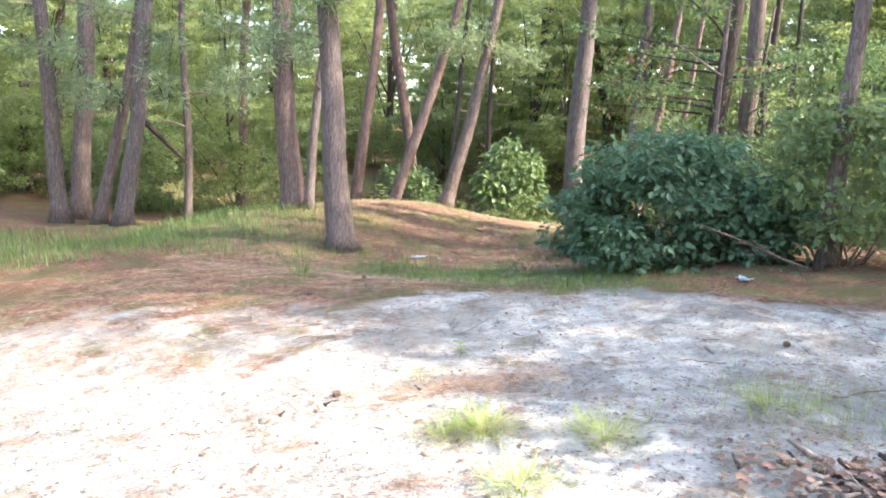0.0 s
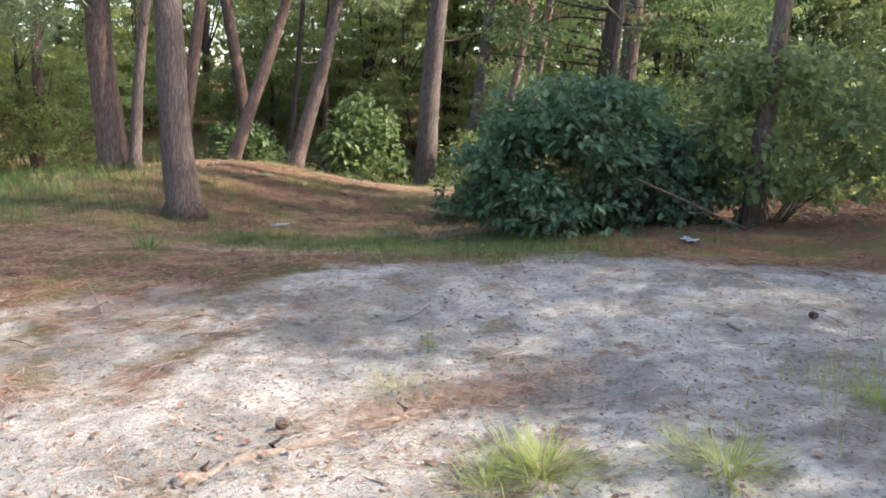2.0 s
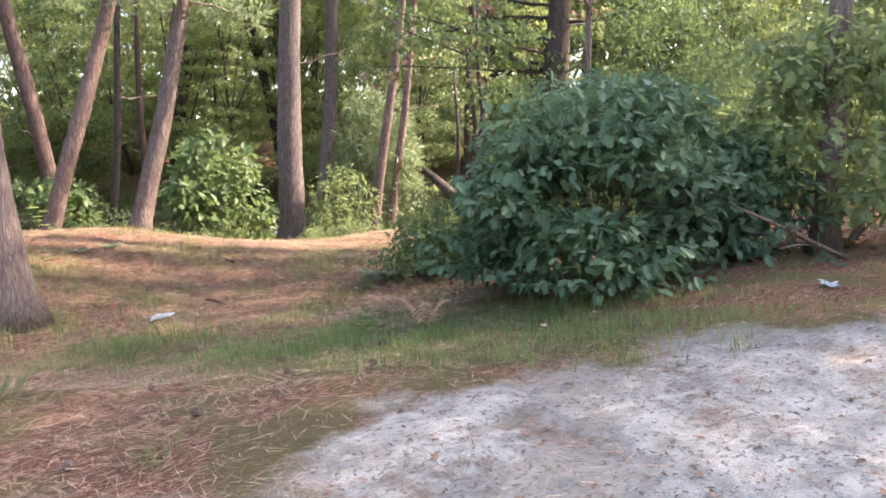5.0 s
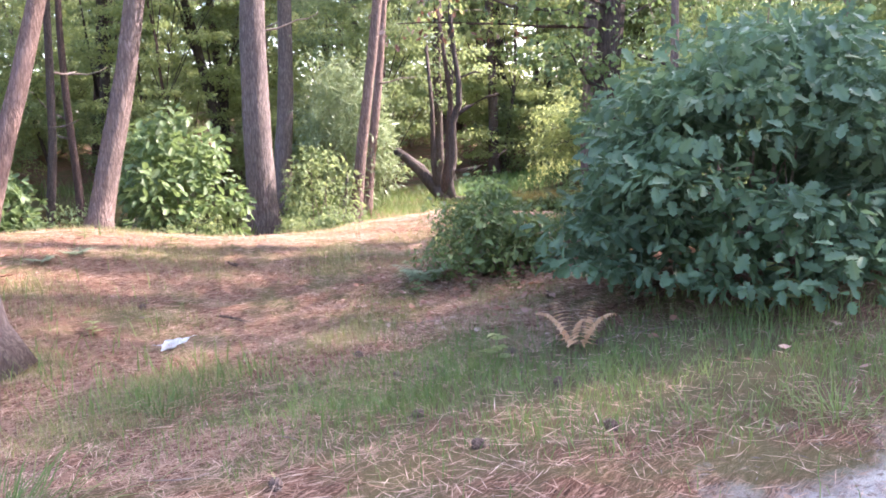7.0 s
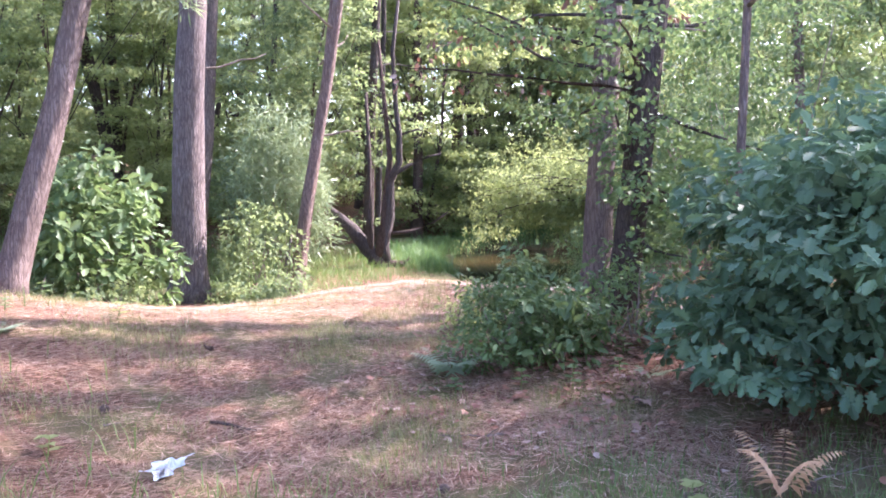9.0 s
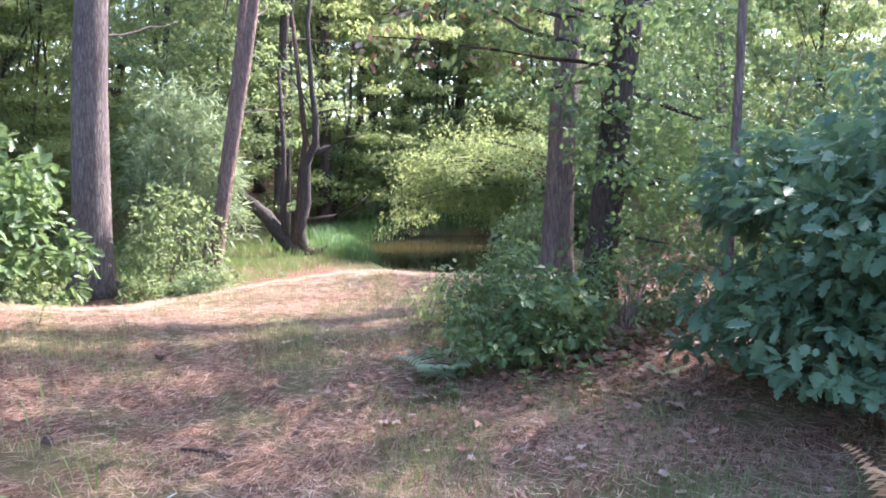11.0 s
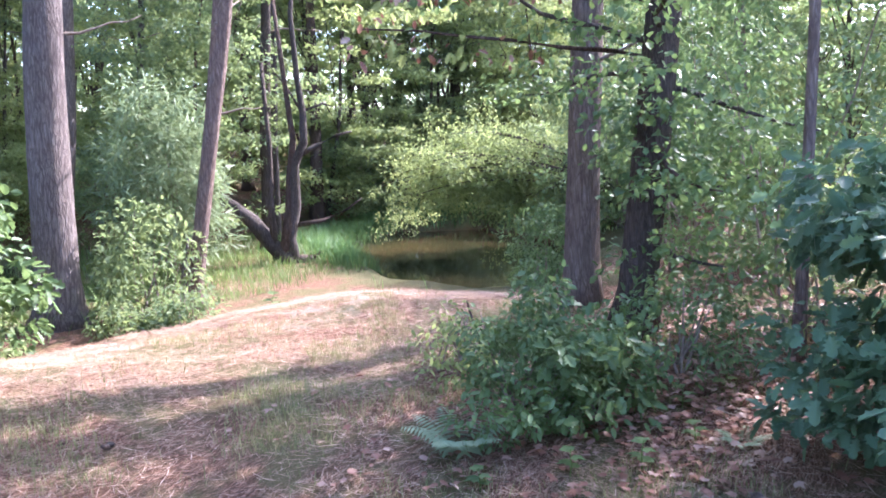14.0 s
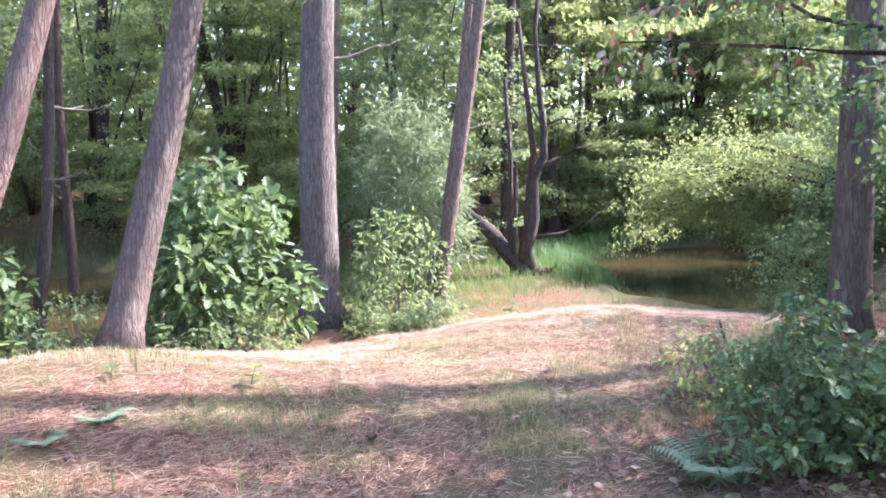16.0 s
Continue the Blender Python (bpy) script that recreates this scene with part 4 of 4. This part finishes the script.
for k, (x, y, n, size) in enumerate(((0.27, 4.15, 300, 0.16), (0.9, 3.95, 240, 0.15), (0.4, 3.4, 200, 0.15), (0.05, 4.1, 120, 0.12), (1.9, 4.3, 120, 0.13), (-0.1, 5.05, 60, 0.14), (-1.02, 8.05, 60, 0.12), (-1.75, 9.9, 110, 0.26), (-0.8, 11.2, 150, 0.2), (0.79, 8.15, 80, 0.15), (1.7, 7.45, 50, 0.14), (1.2, 7.75, 50, 0.12))):
    tuft(x, y, n, size, 30 + k, "bright green grass tuft in the sand" if y < 6 else "green grass tuft at the track's edge", GRASS_SUN if y < 6 else GRASS)


def cone_mesh():
    bm = bmesh.new()
    bmesh.ops.create_uvsphere(bm, u_segments=8, v_segments=6, radius=0.02, matrix=Matrix.Diagonal((1, 1, 1.5, 1)))
    for k in range(44):
        f = (k + 0.5) / 44
        a, z = k * 2.39996, -0.028 + 0.058 * f
        r = 0.026 * math.sqrt(max(0.05, 1 - ((f - 0.4) / 0.65) ** 2))
        m = Matrix.Translation((r * math.cos(a) * 0.8, r * math.sin(a) * 0.8, z)) @ Matrix.Rotation(a, 4, "Z") @ Matrix.Rotation(-0.6, 4, "Y") @ Matrix.Diagonal((0.013, 0.009, 0.0035, 1))
        bmesh.ops.create_cube(bm, size=1.6, matrix=m)
    bmesh.ops.scale(bm, vec=(0.8, 0.8, 0.8), verts=bm.verts[:])
    return bm


def pine_cone():
    base = new("pine_cone")
    tagged(base, "small dark brown pine cone on the ground", "pine cone", "pine cones")
    part("body", cone_mesh(), CONE, base)
    bm = tube([(0, 0, -0.045), (0.002, 0, -0.025)], (0.004, 0.005), 6)
    part("stalk", bm, TWIG, base)
    return base


first = pine_cone()
for k, (x, y) in enumerate(((2.55, 5.57), (-0.06, 9.64), (-0.64, 4.85), (-0.9, 9.3), (-0.2, 9.0), (0.55, 9.35), (0.2, 8.7), (0.9, 10.1), (1.7, 8.2), (-1.4, 8.3), (-0.8, 8.6), (1.2, 9.7), (2.1, 11.1), (-0.3, 13.4), (0.5, 11.2), (0.3, 10.4))):
    m = pose(x, y, height(x, y) + 0.02, 80, 13 * k, 57 * k)
    if k:
        copy_thing(first, m)
    else:
        first.matrix_basis = m


def stick(name, a, b, r, seed, label, category="stick", group="", mat=None, forks=1, wobble=0.08):
    rng = np.random.default_rng(seed)
    base = new(name)
    base.location = a
    tagged(base, label, category, group)
    way = Vector(b) - Vector(a)
    path = bent((0, 0, 0), way, way.length, rng, wobble, 0, 7)
    part("stem", tube(path, np.linspace(r, r * 0.45, len(path)), 7, 0.08, seed), mat or TWIG, base)
    for k in range(forks):
        s = path[2 + (k * 2) % 4]
        side = bent(s, way.normalized() + Vector(rng.normal(size=3) * 0.6), way.length * 0.35, rng, 0.12, 0, 4)
        part("fork", tube(side, np.linspace(r * 0.55, r * 0.2, len(side)), 5), mat or TWIG, base)


stick("dead_branch", (4.05, 8.45, height(4.05, 8.45) + 0.02), (2.79, 8.23, 0.45), 0.018, 1, "bare grey dead branch leaning out of the bush", mat=PALE_BARK, forks=3)


def half_buried_root(run, r, seed, label):
    """A weathered root that dips in and out of the sand, with broken knots on it."""
    g = np.random.default_rng(seed)
    base = new("dead_root")
    base.location = (run[0][0], run[0][1], height(*run[0]))
    tagged(base, label, "root")
    pts = []
    for k in range(15):
        f = k / 14 * (len(run) - 1)
        i = min(int(f), len(run) - 2)
        x, y = (run[i][j] + (run[i + 1][j] - run[i][j]) * (f - i) for j in (0, 1))
        pts.append(Vector((x, y, height(x, y) - 0.008 + 0.01 * math.sin(2.3 * k))) - base.location)
    part("stem", tube(pts, [r * (1.15 - 0.75 * k / 14) * (1 + 0.12 * math.sin(3.1 * k)) for k in range(15)], 10, 0.12, seed), DRIFTWOOD, base)
    for k in (2, 5, 9):
        knot = [pts[k], pts[k] + Vector((0.02 * g.normal(), 0.03, 0.03)), pts[k] + Vector((0.03 * g.normal(), 0.05, 0.05))]
        part("knot", tube(knot, (r * 0.6, r * 0.45, r * 0.2), 7, 0.1, k), OAK_BARK, base)


half_buried_root(((-1.05, 4.5), (-0.84, 4.59), (-0.41, 4.71), (0.09, 4.88), (0.2, 4.97)), 0.026, 9, "half-buried pale weathered root in the sand")
stick("fallen_branch", (0.62, 6.25, height(0.62, 6.25) + 0.008), (1.0, 5.75, height(1.0, 5.75) + 0.012), 0.012, 21, "forked brown dead branch on the sand", forks=2, wobble=0.14)
stick("fallen_branch", (1.95, 5.55, height(1.95, 5.55) + 0.008), (2.3, 4.95, height(2.3, 4.95) + 0.012), 0.011, 22, "curved brown dead branch on the sand", forks=2, wobble=0.16)
stick("upright_stick", (3.2, 13.3, height(3.2, 13.3) - 0.02), (3.27, 13.34, 0.03), 0.014, 2, "thin dark stick standing upright on the crest", forks=0, mat=OAK_BARK)
stick("snag", (4.28, 18.4, height(4.28, 18.4) - 0.02), (4.2, 18.56, 0.05), 0.045, 3, "short broken snag among the undergrowth", forks=0, mat=PALE_BARK)


def pondside_tree():
    """A dark old tree on the pond bank: a low leaning limb, a forked main stem and bare branches from one foot."""
    foot = Vector((7.9, 20.4, height(7.9, 20.4)))
    base = new("pondside_tree")
    base.location = foot
    tagged(base, "dark crooked many-stemmed tree with bare limbs on the pond bank", "tree")
    side = Vector((0.735, -0.678, 0))
    # each branch: across the bank and up from the foot, and its thickness at both ends
    for name, run, thick, thin in (
            ("trunk", ((0.05, -0.1), (0.0, 0.42), (0.05, 0.98), (0.14, 1.68), (0.3, 2.06), (0.33, 2.56), (0.26, 3.11), (0.2, 4.2), (0.3, 5.5)), 0.12, 0.03),
            ("leaning_limb", ((0.0, 0.0), (-0.28, 0.35), (-0.66, 0.74), (-0.88, 0.97), (-1.1, 1.15)), 0.16, 0.09),
            ("root_stub", ((0.0, 0.02), (0.3, 0.03), (0.38, 0.06), (0.57, 0.17)), 0.12, 0.05),
            ("stem", ((-0.12, 0.0), (-0.04, 0.86), (0.04, 1.49), (0.08, 2.12), (0.0, 3.2), (-0.1, 4.4)), 0.09, 0.03),
            ("stem", ((-0.2, 0.05), (-0.3, 0.9), (-0.28, 2.0), (-0.38, 3.4)), 0.07, 0.03),
            ("limb", ((0.16, 1.8), (0.46, 1.99), (0.84, 2.18), (1.1, 2.24)), 0.05, 0.015),
            ("limb", ((0.34, 2.6), (0.66, 2.71), (1.04, 2.61)), 0.03, 0.01),
            ("limb", ((0.32, 2.56), (0.1, 2.99), (-0.28, 3.36)), 0.025, 0.008),
            ("fallen_limb", ((0.11, 0.66), (0.57, 0.72), (0.96, 0.9), (1.24, 1.09)), 0.04, 0.012)):
        pts = [side * u + Vector((0.04 * math.sin(9 * u + h), 0.05 * math.sin(5 * h), h)) for u, h in run]
        part(name, tube(pts, np.linspace(thick, thin, len(pts)), 9, 0.07, len(run)), OAK_BARK, base)


pondside_tree()
stick("dead_branch", (0.2, 13.0, height(0.2, 13.0) + 0.02), (0.55, 12.6, height(0.55, 12.6) + 0.03), 0.012, 7, "short dead stick on pine straw", mat=OAK_BARK)
stick("dead_branch", (0.75, 14.0, height(0.75, 14.0) + 0.03), (0.62, 13.85, height(0.62, 13.85) + 0.14), 0.02, 8, "dark broken branch stub on pine straw", mat=OAK_BARK)
rng = np.random.default_rng(77)
for k in range(46):
    x, y = rng.uniform(-3, 5), rng.uniform(2.6, 7.2)
    if k > 34:
        x, y = rng.uniform(-1, 3), rng.uniform(8.5, 13.5)
    a, d = rng.uniform(0, 6.28), rng.uniform(0.12, 0.5)
    u, v = x + d * math.cos(a), y + d * math.sin(a)
    stick("twig", (x, y, height(x, y) + 0.008), (u, v, height(u, v) + 0.012), rng.uniform(0.003, 0.007), 100 + k, "thin dry brown twig on the ground", "twig", "fallen twigs", None, k % 2, 0.12)

# heap of bark and rotten wood beside the track
for k in range(46):
    a = rng.uniform(0, 6.28)
    x, y = 1.98 + rng.normal() * 0.26, 3.25 + rng.normal() * 0.15
    d = rng.uniform(0.05, 0.19)
    z = height(x, y) + 0.02 + 0.05 * rng.uniform(0, 1)
    stick("rotten_wood", (x, y, z), (x + d * math.cos(a), y + d * math.sin(a), z + rng.uniform(-0.02, 0.05)), rng.uniform(0.008, 0.024), 200 + k, "broken piece of rotten grey-brown wood in a heap", "wood", "heap of rotten wood", OAK_BARK if k % 3 == 0 else (PALE_BARK, TWIG)[k % 2], 0)


def crumpled(x, y, wide, deep, seed, label):
    r = np.random.default_rng(seed)
    bm = bmesh.new()
    n = 14
    g = [[bm.verts.new((wide * (i / n - 0.5), deep * (j / n - 0.5), 0)) for j in range(n + 1)] for i in range(n + 1)]
    folds = [(r.uniform(0, 6.28), r.uniform(-0.4, 0.4), r.uniform(0.3, 1)) for _ in range(7)]
    for row in g:
        for v in row:
            q = sum(w * abs(math.cos(a) * v.co.x / wide + math.sin(a) * v.co.y / deep - o) for a, o, w in folds)
            v.co.z = 0.015 + 0.3 * deep * (q - 1.4) * 0.4 + r.normal() * 0.002
            v.co.z = max(v.co.z, 0.004)
            v.co.x = v.co.x * (1 - 0.45 * (v.co.y / deep + 0.5)) + 0.15 * deep * math.sin(9 * v.co.y / deep)
            v.co.y *= 1 - 0.35 * abs(math.sin(2 + 7 * v.co.x / wide))
    for i in range(n):
        for j in range(n):
            bm.faces.new((g[i][j], g[i + 1][j], g[i + 1][j + 1], g[i][j + 1]))
    bmesh.ops.solidify(bm, geom=bm.faces[:], thickness=0.003)
    ob = link_mesh("litter", bm, PAPER, None, "", False)
    ob.matrix_basis = pose(x, y, height(x, y) + 0.005, 0, 0, 40)
    tagged(ob, label, "litter", "litter")


crumpled(-0.35, 12.48, 0.32, 0.2, 1, "crumpled white plastic litter lying on pine straw")
crumpled(3.12, 7.94, 0.17, 0.14, 2, "small crumpled white paper beside the track")


def fern(x, y, fronds, long, mat, seed, label, turn=0, rise=1.0):
    r = np.random.default_rng(seed)
    base = new("fern")
    base.location = (x, y, height(x, y) - 0.01)
    tagged(base, label, "fern", "ferns")
    for k in range(fronds):
        a = radians(turn) + 2 * math.pi * k / fronds + r.uniform(-0.3, 0.3)
        p, w, u, s = [], [], [], []
        for i in range(13):
            f = (i + 2.5) / 15.5
            c = np.array((long * f * math.cos(a), long * f * math.sin(a), rise * long * (1.9 * f - 1.1 * f * f)))
            for side in (-1, 1):
                b = a + side * 1.15
                p.append(c)
                w.append((math.cos(b), math.sin(b), -0.15))
                u.append((0.1 * r.normal(), 0.1 * r.normal(), 1))
                s.append(long * 0.42 * (1.02 - f) ** 0.8 + 0.012)
        me = strew("frond", (np.array([(0, 0, 0), (0.15, 0.3, 0.02), (0, 1, -0.1), (-0.15, 0.3, 0.02)]), ((0, 1, 2, 3),)), np.array(p), np.array(w), np.array(u), np.array(s), mat)
        ob = new("frond", me)
        ob.parent = base


fern(1.12, 9.8, 5, 0.24, FERN_DRY, 1, "dry orange-brown fern at the foot of the bush", 20, 1.25)
fern(2.02, 12.66, 8, 0.34, FERN_GREEN, 2, "grey-green fern beside the low bush", rise=0.6)
fern(-0.54, 14.67, 7, 0.17, FERN_GREEN, 3, "small pale green fern on pine straw", rise=0.35)
fern(-0.86, 14.5, 6, 0.15, FERN_GREEN, 4, "small pale green fern on pine straw", rise=0.35)


def seedling(x, y, tall, leaves, size, mat, seed, label):
    r = np.random.default_rng(seed)
    base = new("seedling")
    base.location = (x, y, height(x, y) - 0.01)
    tagged(base, label, "plant", "seedlings")
    path = bent((0, 0, 0), (0.1, 0, 1), tall, r, 0.08)
    part("stem", tube(path, np.linspace(0.004, 0.002, len(path)), 5), GRASS, base)
    for k in range(leaves):
        c = path[2 + k % (len(path) - 2)]
        a = 2.4 * k
        me = strew("leaf", LOBED, np.array([c]), np.array([(math.cos(a), math.sin(a), 0.15)]), np.array([(0, 0.1, 1.0)]), np.array([size * r.uniform(0.8, 1.2)]), mat)
        ob = new("leaf", me)
        ob.parent = base


seedling(0.17, 5.62, 0.12, 5, 0.07, LEAF_LIT, 1, "tiny seedling with yellow-green leaves in the sand")
seedling(2.0, 9.1, 0.3, 6, 0.12, LEAF_LIT, 2, "yellow-green oak seedling before the dark bush")
seedling(0.4, 14.9, 0.15, 5, 0.09, LEAF_LIT, 3, "small green seedling on pine straw")
seedling(-0.35, 15.2, 0.12, 5, 0.08, LEAF, 4, "small green seedling on pine straw")
seedling(-1.2, 16.1, 0.35, 9, 0.14, LEAF_LIT, 5, "bright green seedling behind a leaning pine")
seedling(-0.8, 12.9, 0.12, 5, 0.08, LEAF, 6, "small green seedling on pine straw")
seedling(0.7, 9.98, 0.2, 9, 0.09, LEAF_LIT, 7, "yellow-green seedling in thin grass beside the track")
for k, (x, y) in enumerate(((-0.55, 17.3), (-0.75, 17.1), (-0.35, 17.15), (-1.0, 16.9), (0.45, 16.9), (2.9, 17.4), (4.9, 17.5))):
    seedling(x, y, 0.22 + 0.03 * (k % 3), 9, 0.11, (LEAF_COOL, LEAF_LIT)[k % 2], 20 + k, "small leafy plant on the edge of the crest")
seedling(-1.25, 14.0, 0.32, 16, 0.12, DEAD_LEAF, 40, "withered seedling with rust-brown leaves on the mound")
for k, (x, y) in enumerate(((2.6, 11.55), (2.95, 11.75), (2.25, 11.7), (3.25, 11.6), (2.05, 12.0), (3.5, 11.15), (1.75, 12.35))):
    seedling(x, y, 0.13 + 0.03 * (k % 3), 7, 0.08, (LEAF_COOL, LEAF)[k % 2], 50 + k, "small green seedling among brown leaf litter")
fern(2.66, 11.32, 5, 0.15, FERN_GREEN, 5, "small pale fern on brown leaf litter", rise=0.5)
